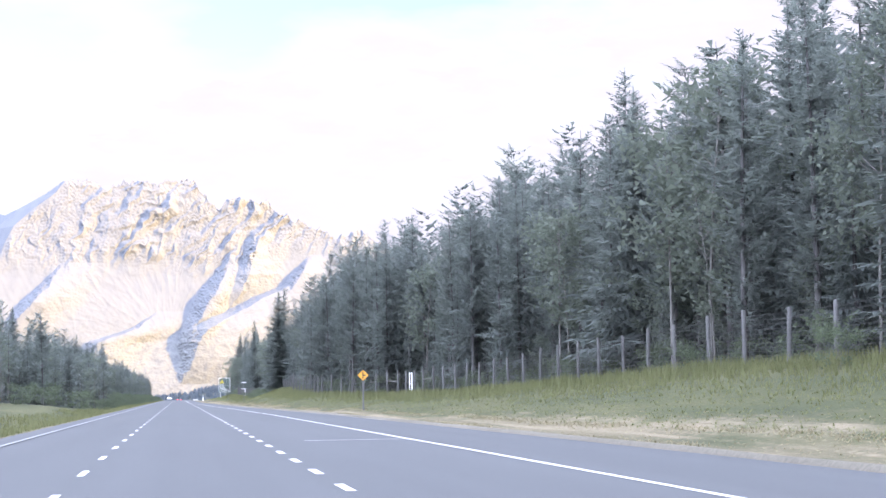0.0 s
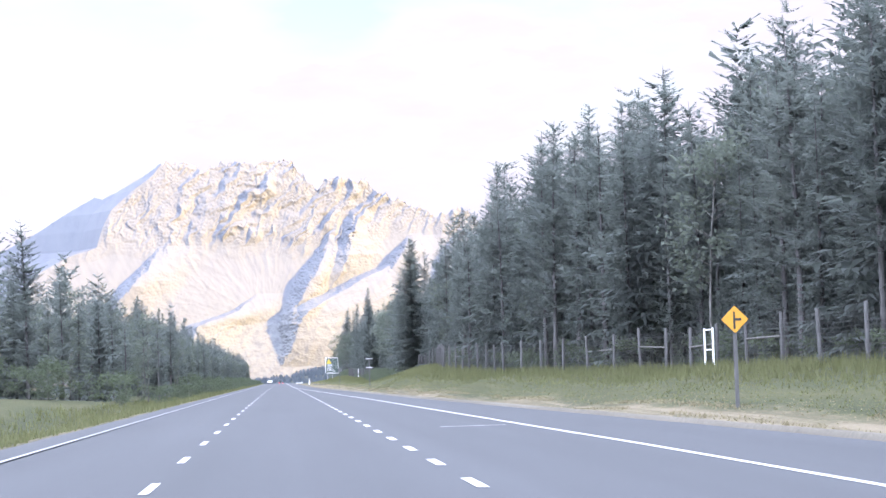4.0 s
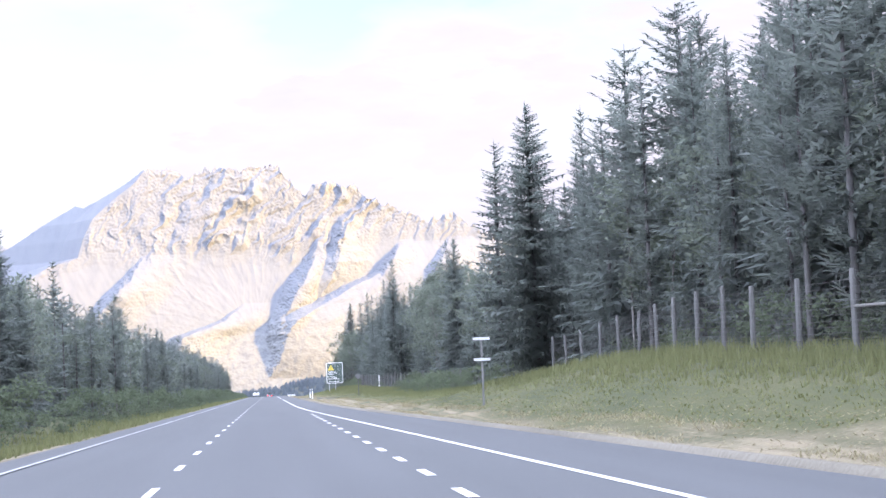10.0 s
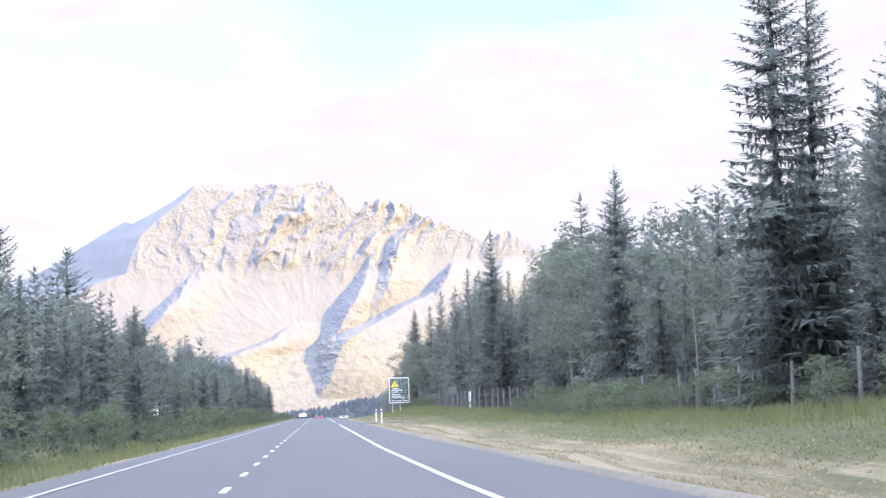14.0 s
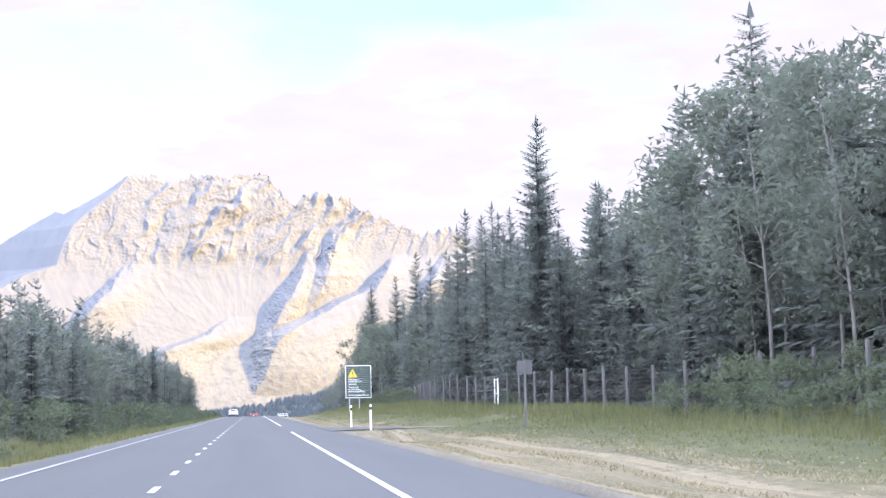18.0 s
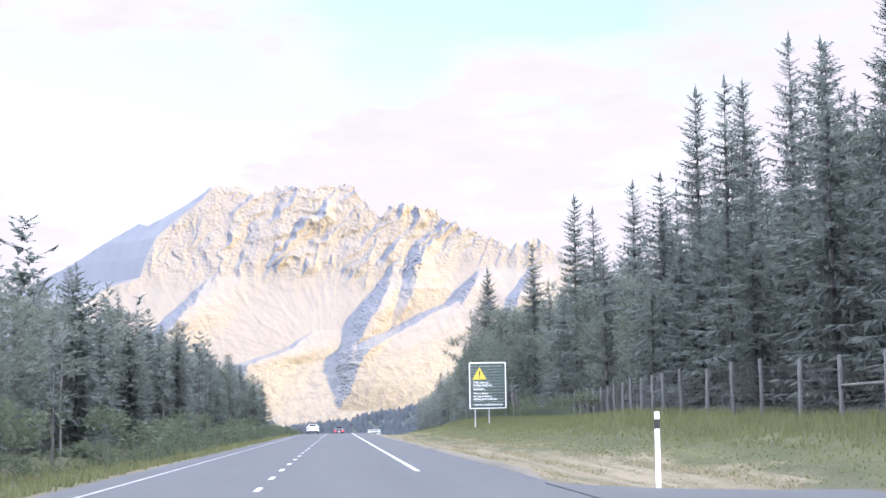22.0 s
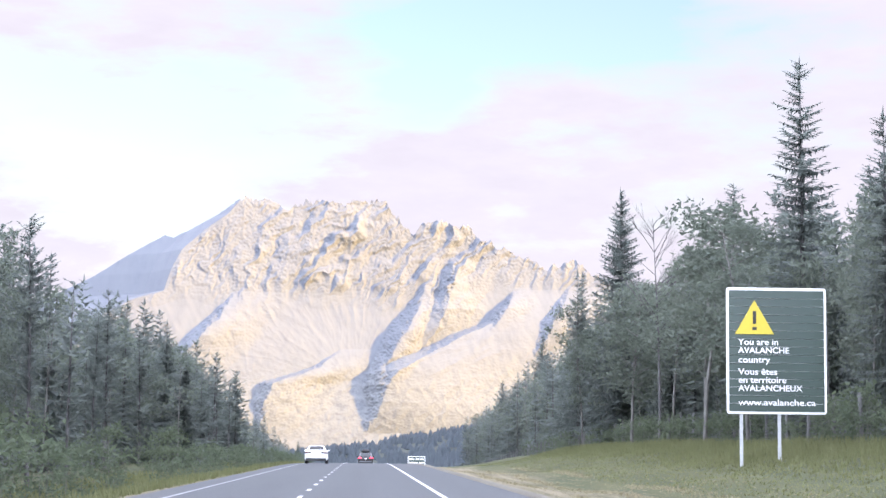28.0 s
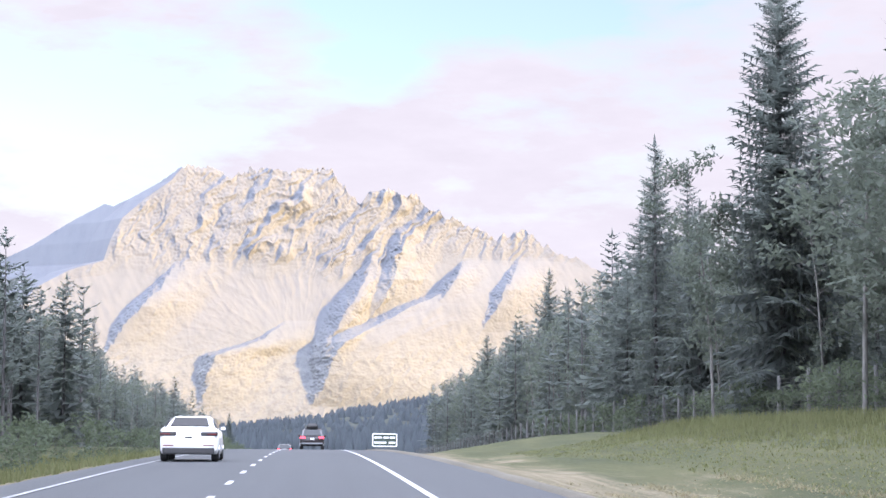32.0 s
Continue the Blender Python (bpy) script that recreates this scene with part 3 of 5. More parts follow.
    y = y - spur(wob, h, [(18, -166, 0), (50, -158, 14), (85, -150, 28), (106, -142, 34), (118, -110, 28), (134, -72, 16), (165, -34, 0)], 110)
    y = y - spur(wob, h, [(98, -318, 0), (140, -294, 17), (184, -262, 34), (210, -238, 28), (262, -208, 0)], 100)
    y = y - spur(wob, h, [(150, 266, 0), (190, 290, 15), (220, 306, 25), (242, 318, 19), (278, 334, 0)], 80)
    y = y - spur(wob, h, [(196, 200, 0), (238, 228, 18), (276, 246, 0)], 50)
    y = y - 22 * soft((130 - h) / 90) * (0.6 + 0.4 * np.sin(u * 0.012))
    # the far side of the ridge
    down = np.arange(1, nb + 1)[:, None]
    y = np.vstack([y, y[-1][None, :] + 6 + 3.0 * down])
    h = np.vstack([h, h[-1][None, :] * (1 - 0.03 * down)])
    u = np.vstack([u, np.repeat(us[None, :], nb, 0)])
    z = h * RISE - 2
    z[0] -= 70
    co = np.stack([u * UNIT, 4530 + y, z], -1).reshape(-1, 3)
    k = (np.arange(nv + nb)[:, None] * (nu + 1) + np.arange(nu)[None, :]).ravel()
    faces = np.concatenate([np.stack([k, k + 1, k + nu + 2], -1), np.stack([k, k + nu + 2, k + nu + 1], -1)])
    ob = new("mountain", mesh_np("mountain", co, faces, ROCK))
    tagged(ob, "rugged limestone mountain glowing in low warm sun", "mountain", kind="structure")


build_mountain()
# ---- things ----

# ---- trees ----
def tris(faces):
    out = []
    for f in faces:
        out += [(f[0], f[i], f[i + 1]) for i in range(1, len(f) - 1)]
    return out


def spray(v, f, start, az, length, droop, lift, stations, width, rng):
    """One conifer branch: a rib with side sprays and hanging twigs."""
    c, s = math.cos(az), math.sin(az)

    def rib(t):
        return Vector((start[0] + c * length * t, start[1] + s * length * t, start[2] - droop * length * t + lift * length * t * t))

    side = Vector((-s, c, 0))
    i = len(v)
    v += [Vector(start) + side * 0.05, Vector(start) - side * 0.05, rib(1.0)]
    f.append((i, i + 1, i + 2))
    for k in range(stations):
        t = (k + 0.15) / stations
        p, q = rib(t), rib(min(1.08, t + (0.9 if stations > 6 else 0.75 if stations > 3 else 1.1) / stations))
        w = width * length * (1.1 - 0.8 * t) * (1.0 if stations > 2 else 0.85)
        for sign in (-1, 1):
            ahead = t + (0.5 + 1.1 * rng.random()) * min(1.0, 2.5 / stations) * 0.4 + 0.1
            tip = rib(min(1.12, ahead)) + side * (sign * w * rng.uniform(0.6, 1.3)) + Vector((0, 0, -w * rng.uniform(0.1, 0.6)))
            i = len(v)
            v += [p, q, tip]
            f.append((i, i + 1, i + 2))
        if k % 2 == 0:
            i = len(v)
            v += [p, q, (p + q) / 2 + Vector((rng.uniform(-0.1, 0.1), rng.uniform(-0.1, 0.1), -w * rng.uniform(0.5, 1.1)))]
            f.append((i, i + 1, i + 2))


def spruce_shape(seed, h=20.0, base=2.5, step=0.42, per=6, stations=8, bare=0.06, sparse=0.0):
    rng = random.Random(seed)
    lean = [rng.uniform(-0.15, 0.15), rng.uniform(-0.15, 0.15)]
    path = [(lean[0] * t, lean[1] * t, h * t) for t in (0, 0.3, 0.6, 1.0)]
    tv, tf = tube(path, (0.2, 0.15, 0.085, 0.012), 6)
    v, f = [], []
    z = h * bare
    while z < h - 0.25:
        t = z / h
        reach = 1.42 * base * (1 - t) ** 0.72 * (0.55 + 0.45 * min(1, t / 0.18)) + 0.3
        reach *= rng.uniform(0.78, 1.12)
        for k in range(per if t < 0.85 else 4):
            if rng.random() < sparse:
                continue
            az = 2 * math.pi * (k + rng.random() * 0.8) / per + z
            droop = 0.5 - 0.75 * t
            spray(v, f, (lean[0] * t, lean[1] * t, z + rng.uniform(-0.2, 0.2)), az, reach * rng.uniform(0.7, 1.15), droop + rng.uniform(-0.1, 0.12), 0.22, stations, 0.42, rng)
        z += step * rng.uniform(0.8, 1.2) * (1.15 - 0.5 * t)
    i = len(v)
    top = Vector((lean[0], lean[1], h))
    v += [top + Vector((0, 0, 0.3)), top + Vector((0.16, 0, -0.6)), top + Vector((-0.14, 0.08, -0.6))]
    f.append((i, i + 1, i + 2))
    return tv, tf, v, f


def pine_shape(seed, h=20.0, step=0.46, stations=7, per=7, clear=0.42):
    """A lodgepole pine: long bare stem with dead stubs, a ragged narrow crown."""
    rng = random.Random(seed)
    bend = [rng.uniform(-0.5, 0.5), rng.uniform(-0.5, 0.5)]
    stem = lambda t: (bend[0] * t * t, bend[1] * t * t, h * t)
    tv, tf = tube([stem(t) for t in (0, 0.25, 0.5, 0.75, 1.0)], (0.19, 0.16, 0.125, 0.075, 0.015), 6)
    v, f = [], []
    z = h * clear * rng.uniform(0.6, 1.1)
    while z < h - 0.3:
        t = z / h
        reach = 1.95 * (1 - ((t - 0.55) / 0.52) ** 2 if t > 0.55 else 0.55 + 0.45 * t / 0.55) + 0.3
        for k in range(per):
            if rng.random() < 0.22:
                continue
            az = rng.uniform(0, 6.283)
            x, y, zz = stem(t)
            spray(v, f, (x, y, z + rng.uniform(-0.3, 0.3)), az, max(0.35, reach * rng.uniform(0.5, 1.2)), rng.uniform(-0.35, 0.2), 0.3, stations, 0.3, rng)
        z += step * rng.uniform(0.6, 1.5)
    for _ in range(14):        # dead lower twigs
        t = rng.uniform(0.08, clear)
        x, y, zz = stem(t)
        a, n = rng.uniform(0, 6.283), rng.uniform(0.5, 1.3)
        sv, sf = tube([(x, y, zz), (x + math.cos(a) * n, y + math.sin(a) * n, zz - 0.15 * n)], (0.025, 0.006), 3)
        o = len(tv)
        tv += sv
        tf += [tuple(i + o for i in q) for q in sf]
    return tv, tf, v, f


def leafy_shape(seed, h=12.0, stems=1, leaves=900, size=0.3, spread=2.0, low=0.3, bare_twigs=False):
    """An aspen or shrub: pale stems, forked limbs, clumps of loose leaves."""
    rng = random.Random(seed)
    tv, tf, clumps = [], [], []
    for s in range(stems):
        ox, oy = (rng.uniform(-0.5, 0.5), rng.uniform(-0.5, 0.5)) if stems > 1 else (0, 0)
        bx, by = rng.uniform(-0.08, 0.08) * h, rng.uniform(-0.08, 0.08) * h
        stem = lambda t: Vector((ox + bx * t * t, oy + by * t * t, h * 0.93 * t))
        r = 0.006 * h / math.sqrt(stems)
        sv, sf = tube([stem(t) for t in (0, 0.3, 0.6, 1.0)], (r, r * 0.8, r * 0.5, r * 0.12), 6)
        o = len(tv)
        tv += sv
        tf += [tuple(i + o for i in q) for q in sf]
        for k in range(34 if bare_twigs else int(16 / stems) + 3):
            t = rng.uniform(low, 0.98)
            a = rng.uniform(0, 6.283)
            reach = spread * (0.35 + 0.9 * math.sin(math.pi * min(1, (t - low) / (1.02 - low)) ** 0.8)) * rng.uniform(0.5, 1.0)
            p = stem(t)
            q = p + Vector((math.cos(a) * reach, math.sin(a) * reach, reach * rng.uniform(0.3, 0.9) * (1.7 if bare_twigs else 1)))
            mid = p.lerp(q, 0.5) + Vector((0, 0, 0.08 * reach))
            sv, sf = tube([p, mid, q], (r * 0.3, r * 0.18, r * 0.05), 4)
            o = len(tv)
            tv += sv
            tf += [tuple(i + o for i in x) for x in sf]
            if t < (0.7 if bare_twigs else 1.1):
                clumps += [(p.lerp(q, 0.65), 0.5), (q, 0.6)]
            if bare_twigs:
                for _ in range(6):
                    d = Vector((rng.uniform(-1, 1), rng.uniform(-1, 1), rng.uniform(0.2, 1.4))) * 0.55
                    sv, sf = tube([p.lerp(q, rng.uniform(0.4, 1)), q + d], (r * 0.1, r * 0.03), 3)
                    o = len(tv)
                    tv += sv
                    tf += [tuple(i + o for i in x) for x in sf]
    v, f = [], []
    for _ in range(leaves):
        c, rad = clumps[rng.randrange(len(clumps))]
        rad *= spread * 0.56
        p = c + Vector([max(-rad, min(rad, rng.gauss(0, rad * 0.55))) for _ in range(3)])
        if p.z < 0.12:
            p.z = rng.uniform(0.1, 0.5)
        a = Vector((rng.uniform(-1, 1), rng.uniform(-1, 1), rng.uniform(-1, 1))).normalized() * size * rng.uniform(0.6, 1.3)
        b = Vector((rng.uniform(-1, 1), rng.uniform(-1, 1), rng.uniform(-1, 1))).normalized() * size * rng.uniform(0.5, 1.0)
        i = len(v)
        v += [p, p + a, p + b]
        f.append((i, i + 1, i + 2))
    return tv, tf, v, f


KINDS = {
    "spruce": ("spruce_tree", "dark green narrow spruce with drooping tiered branches", SPRUCE, BARK, 20.0),
    "pine": ("pine_tree", "tall dark lodgepole pine with a bare lower stem", PINE, BARK, 20.0),
    "aspen": ("aspen_tree", "grey-green aspen with slim pale stem and loose leaves", ASPEN, PALE_BARK, 12.0),
    "shrub": ("shrub", "bushy grey-green willow shrub beside the forest edge", SHRUB, PALE_BARK, 2.4),
    "snag": ("bare_tree", "leafless grey-brown treetop above a thin leafy crown", ASPEN, BARK, 20.0),
}
FINE = {
    "spruce": [spruce_shape(s, base=b, step=st, sparse=sp) for s, b, st, sp in ((11, 2.5, 0.46, 0.0), (12, 2.0, 0.5, 0.06), (13, 2.9, 0.42, 0.0), (14, 1.6, 0.56, 0.12))] + [spruce_shape(15, base=2.5, step=0.36, per=7, stations=11)],
    "pine": [pine_shape(s, clear=c) for s, c in ((21, 0.3), (22, 0.2), (23, 0.34))],
    "aspen": [leafy_shape(s, leaves=2100, size=0.235, spread=sp) for s, sp in ((31, 1.7), (32, 2.1), (33, 1.5))],
    "shrub": [leafy_shape(s, 2.4, 5, 650, 0.17, 0.9, 0.1) for s in (41, 42)],
    "snag": [leafy_shape(51, 20.0, 1, 700, 0.3, 2.6, 0.4, True)],
}
THIN = {
    "spruce": [spruce_shape(s, base=2.6, step=1.0, per=4, stations=2) for s in (101, 102)],
    "pine": [pine_shape(s, step=0.9, stations=2, per=5, clear=0.25) for s in (111, 112)],
    "aspen": [leafy_shape(s, leaves=430, size=0.34, spread=1.9) for s in (121,)],
}
MEDIUM = {
    "spruce": [spruce_shape(s, base=b, step=0.56, per=6, stations=5, sparse=0.03) for s, b in ((64, 2.4), (65, 1.8), (66, 2.9))],
    "pine": [pine_shape(s, step=0.5, stations=6, per=7, clear=0.2) for s in (74, 75, 76)],
    "aspen": [leafy_shape(s, leaves=1000, size=0.32, spread=1.9) for s in (84, 85)],
}
COARSE = {
    "spruce": [spruce_shape(s, base=b, step=0.8, per=6, stations=3, sparse=0.05) for s, b in ((61, 2.4), (62, 1.8), (63, 2.9))],
    "pine": [pine_shape(s, step=0.8, stations=3, per=5, clear=0.38) for s in (71, 72, 73)],
    "aspen": [leafy_shape(s, leaves=500, size=0.33, spread=1.8) for s in (81, 82)],
    "shrub": [leafy_shape(s, 2.4, 3, 160, 0.3, 0.9, 0.1) for s in (91,)],
}
MASTERS = {}


def plant(kind, i, x, y, h, turn, wide=1.0):
    name, label, leaf, bark, unit = KINDS[kind]
    i %= len(FINE[kind])
    s = h / unit
    m = Matrix.Translation((x, y, ground_z(x, y) - 0.12)) @ Matrix.Rotation(turn, 4, "Z")
    if (kind, i) not in MASTERS:
        tv, tf, v, f = FINE[kind][i]
        ob = thing(name, label, "shrub" if kind == "shrub" else "tree", "trees beside the highway" if kind != "shrub" else "shrubs beside the highway")
        child("trunk" if kind != "shrub" else "branch", mesh_np("trunk", tv, tris(tf), bark), ob)
        child("crown", mesh_np("crown", v, f, leaf), ob)
        MASTERS[kind, i] = ob
    else:
        ob = copy_thing(MASTERS[kind, i], m)
    ob.matrix_basis = m @ Matrix.Diagonal((s * wide, s * wide, s, 1))
    return ob


# single trees that stand out: kind, shape, x, y, height of the top, width
STANDOUT = [
    ("spruce", 4, 18.9, 352.3, 20.8, 1.25), ("spruce", 1, 22.4, 400.7, 24.6, 1.2), ("spruce", 1, 24.6, 402.0, 22.4, 1.15), ("spruce", 3, 27.1, 498.3, 22.6, 1.45),
    ("spruce", 2, 24.0, 459.0, 20.3, 0.86), ("spruce", 0, 23.1, 566.0, 18.9, 0.9), ("spruce", 1, 24.4, 587.9, 21.8, 0.95), ("spruce", 3, 20.6, 587.4, 19.4, 1.0),
    ("spruce", 1, 26.8, 656.3, 22.8, 1.1), ("spruce", 4, 26.9, 818.0, 28.6, 0.95), ("aspen", 0, 22.6, 817.0, 17.2, 1.0), ("snag", 0, 24.7, 779.6, 22.2, 1.1),
    ("spruce", 0, 33.2, 971.6, 22.8, 1.0), ("spruce", 0, 30.0, 1028.0, 16.3, 1.0), ("spruce", 1, 21.6, 540.0, 23.0, 1.05), ("spruce", 1, 25.0, 684.0, 24.9, 1.1),
    ("spruce", 3, 28.0, 690.0, 24.3, 1.25), ("spruce", 1, 26.0, 734.0, 25.0, 1.15), ("pine", 0, 27.0, 170.7, 19.5, 1.0), ("spruce", 0, 22.0, 541.4, 20.2, 0.9),
    ("pine", 1, 21.4, 337.3, 17.7, 1.0), ("spruce", 3, 30.4, 481.3, 18.6, 1.0), ("aspen", 1, 22.8, 470.0, 15.5, 1.2), ("aspen", 2, 24.2, 476.0, 16.5, 1.2),
    ("aspen", 0, 26.0, 462.0, 15.0, 1.2), ("pine", 2, -18.0, 448.6, 13.8, 1.2), ("pine", 1, -25.6, 352.7, 13.7, 1.5), ("spruce", 1, -31.2, 758.8, 20.8, 1.0),
    ("spruce", 1, -18.6, 876.6, 10.3, 1.0), ("spruce", 0, -17.7, 1136.0, 3.1, 1.0), ("spruce", 1, -20.0, 1128.0, 0.5, 1.0), ("aspen", 1, -13.0, 96.0, 7.5, 1.0),
    ("spruce", 2, 27.0, 641.0, 18.8, 0.9), ("spruce", 3, 27.2, 636.5, 19.6, 1.1), ("aspen", 1, 23.5, 788.0, 17.0, 1.4), ("aspen", 2, 24.6, 795.0, 17.8, 1.4),
    ("aspen", 0, 26.4, 783.5, 18.2, 1.4), ("spruce", 3, 26.5, 855.0, 23.5, 1.1), ("spruce", 1, 27.8, 863.0, 24.2, 1.0), ("spruce", 3, 24.5, 378.0, 16.6, 1.15),
    ("aspen", 1, 23.5, 738.0, 17.6, 1.4), ("aspen", 2, 24.6, 746.0, 17.6, 1.5), ("aspen", 0, 23.9, 755.0, 18.4, 1.5), ("aspen", 1, 25.6, 764.0, 18.0, 1.4),
    ("spruce", 3, 26.0, 716.0, 18.6, 1.2), ("aspen", 2, 25.0, 497.0, 19.2, 1.4), ("aspen", 1, 24.0, 503.5, 18.4, 1.3), ("aspen", 0, 26.2, 491.0, 19.5, 1.4), ("aspen", 1, 23.8, 485.0, 16.4, 1.3),
    ("pine", 0, 24.0, 344.0, 23.5, 1.1), ("pine", 2, 24.2, 325.0, 22.3, 1.1), ("spruce", 1, 24.0, 360.0, 21.6, 0.9), ("pine", 1, 25.6, 333.0, 22.4, 1.1),
    ("spruce", 1, 25.0, 617.0, 24.2, 1.0), ("spruce", 0, 25.2, 603.0, 22.2, 0.9), ("spruce", 2, 25.5, 569.0, 19.0, 0.9), ("spruce", 1, 27.0, 572.5, 20.6, 1.0),
    ("pine", 1, 23.2, 385.0, 15.8, 1.2), ("aspen", 1, 22.6, 371.0, 13.6, 1.3), ("spruce", 0, 25.4, 371.0, 19.5, 0.95),
]


def species(x, y, rng):
    r = rng.random()
    if x < 0:
        return "aspen" if r < 0.38 else "pine" if r < 0.66 else "spruce"
    if y < 330:
        return "pine" if r < 0.55 else "spruce" if r < 0.93 else "aspen"
    if y < 420:
        return "spruce" if r < 0.65 else "pine" if r < 0.85 else "aspen"
    if y < 510:
        return "aspen" if r < 0.55 else "spruce" if r < 0.85 else "pine"
    if y < 665:
        return "spruce" if r < 0.7 else "pine" if r < 0.85 else "aspen"
    return "aspen" if r < 0.42 else "spruce" if r < 0.82 else "pine"


TALL_RIGHT = [(0, 26.5), (80, 24.5), (150, 24.5), (200, 26.0), (250, 25.5), (290, 23.8), (330, 22.5), (380, 20), (430, 18.5), (480, 21), (560, 20), (640, 19.5), (720, 22), (800, 23), (900, 24), (1300, 24)]
LEFT_WOOD = [(0, 15.0), (165, 15.0), (215, 11.0), (240, 9.6), (600, 9.6), (770, 10.0), (830, 13.0), (900, 16.5), (1300, 18.0)]
TALL_LEFT = [(0, 12.5), (200, 13.0), (310, 14.5), (400, 13.0), (520, 13.0), (640, 14.0), (760, 15), (900, 14.0), (1300, 15)]


def build_forest():
    rng = random.Random(5)
    places = []                       # kind, x, y, height, front row or not
    for kind, i, x, y, top, wide in STANDOUT:
        plant(kind, i, x, y, top - ground_z(x, y), rng.uniform(0, 6.28), wide)
    taken = [(x, y) for _, _, x, y, _, _ in STANDOUT]
    for side in (1, -1):
        for row, (gap, depth) in enumerate(((4.2, 3.5), (3.6, 6.5), (3.6, 9.5), (4.2, 13.0), (5.4, 17.0), (7.5, 22.0), (6.5, 30.0))):
            if row > 3 and side < 0:
                continue
            y = -30 + rng.uniform(0, 3)
            while y < (1160 if row < 5 else 450):
                edge = lerp_table(y, FENCE) if side > 0 else lerp_table(y, LEFT_WOOD) + 1.6 * noise.noise((y * 0.03, 0, 4))
                x = side * (edge + depth * (1 if side > 0 else 0.8) + rng.uniform(-1.6, 1.6))
                tall = lerp_table(y, TALL_RIGHT if side > 0 else TALL_LEFT)
                kind = species(x, y, rng)
                if side > 0 and row == 0 and (60 < y < 140 or 640 < y < 770) and rng.random() < 0.3:
                    kind = "aspen"
                k = rng.uniform(0.72, 1.1) * (0.72 + 0.05 * min(row, 5) if side > 0 else 0.62 + 0.075 * min(row, 5))
                if rng.random() < 0.12:
                    k *= 1.18
                k = min(k, 1.0 if row > 1 or not 195 < y < 250 else 0.82)
                if kind == "aspen":
                    k *= 0.85
                if not (side > 0 and 505 < y < 530 and row < 1) and all((x - a) ** 2 + (y - b) ** 2 > 3 for a, b in taken):
                    places.append((kind, x, y, tall * k, row, side))
                y += gap * rng.uniform(0.7, 1.35)
    for side in (1, -1):              # young growth under the tall trees
        for depth in (5.5, 11.0, 18.0) if side > 0 else (5.0, 9.0):
            y = -30.0
            while y < (450 if depth == 18.0 else 1150):
                edge = lerp_table(y, FENCE) if side > 0 else lerp_table(y, LEFT_WOOD)
                x = side * (edge + depth + rng.uniform(-1.8, 1.8))
                places.append(("spruce" if rng.random() < 0.7 else "aspen", x, y, rng.uniform(3.0, 8.0), 2 if depth == 5.5 and y > 60 else 5, side))
                y += rng.uniform(2.0, 4.4) * (0.6 if side > 0 and y < 340 else 1.0)
    y = 640.0
    while y < 1150:
        places.append(("aspen" if rng.random() < 0.55 else "spruce", lerp_table(y, FENCE) + rng.uniform(1.4, 4.6), y, rng.uniform(2.2, 6.0), 2 if y < 860 else 5, 1))
        y += rng.uniform(1.2, 2.6)
    single, rest = [], []
    for p in places:
        kind, x, y, h, row, side = p
        near = row < 2 and (60 < y < 790 if side > 0 else 60 < y < 760)
        (single if near and rng.random() < 0.44 else rest).append(p)
    for p in single[300:]:
        rest.append(p)
    for kind, x, y, h, row, side in single[:300]:
        plant(kind, rng.randrange(4), x, y, h, rng.uniform(0, 6.28), rng.uniform(0.9, 1.15))
    blocks = {}
    for kind, x, y, h, row, side in rest:
        shapes = THIN[kind] if row > 2 or y > 900 else MEDIUM[kind] if side > 0 and y > 40 and (row < 2 or row == 2 and y < 340) else COARSE[kind]
        tv, tf, v, f = shapes[rng.randrange(len(shapes))]
        s = h / KINDS[kind][4]
        a = rng.uniform(0, 6.28)
        w = s * rng.uniform(0.95, 1.25)
        turn = np.array([[w * math.cos(a), -w * math.sin(a), 0], [w * math.sin(a), w * math.cos(a), 0], [0, 0, s]])
        at = np.array([x, y, ground_z(x, y) - 0.12])
        blocks.setdefault(("crown", KINDS[kind][2].name), []).append((np.array(v) @ turn.T + at, np.array(f)))
        if row < 2:
            blocks.setdefault(("trunk", KINDS[kind][3].name), []).append((np.array(tv) @ turn.T + at, np.array(tris(tf))))
    forest = tagged(new("forest"), "dense mixed conifer and aspen forest beyond the verge", "forest", kind="stuff")
    for (what, mat), pieces in blocks.items():
        vs, fs, o = [], [], 0
        for v, f in pieces:
            vs.append(v)
            fs.append(f + o)
            o += len(v)
        ob = child(what, mesh_np(what, np.concatenate(vs), np.concatenate(fs), bpy.data.materials[mat]), forest)
        ob["kind"] = "stuff"


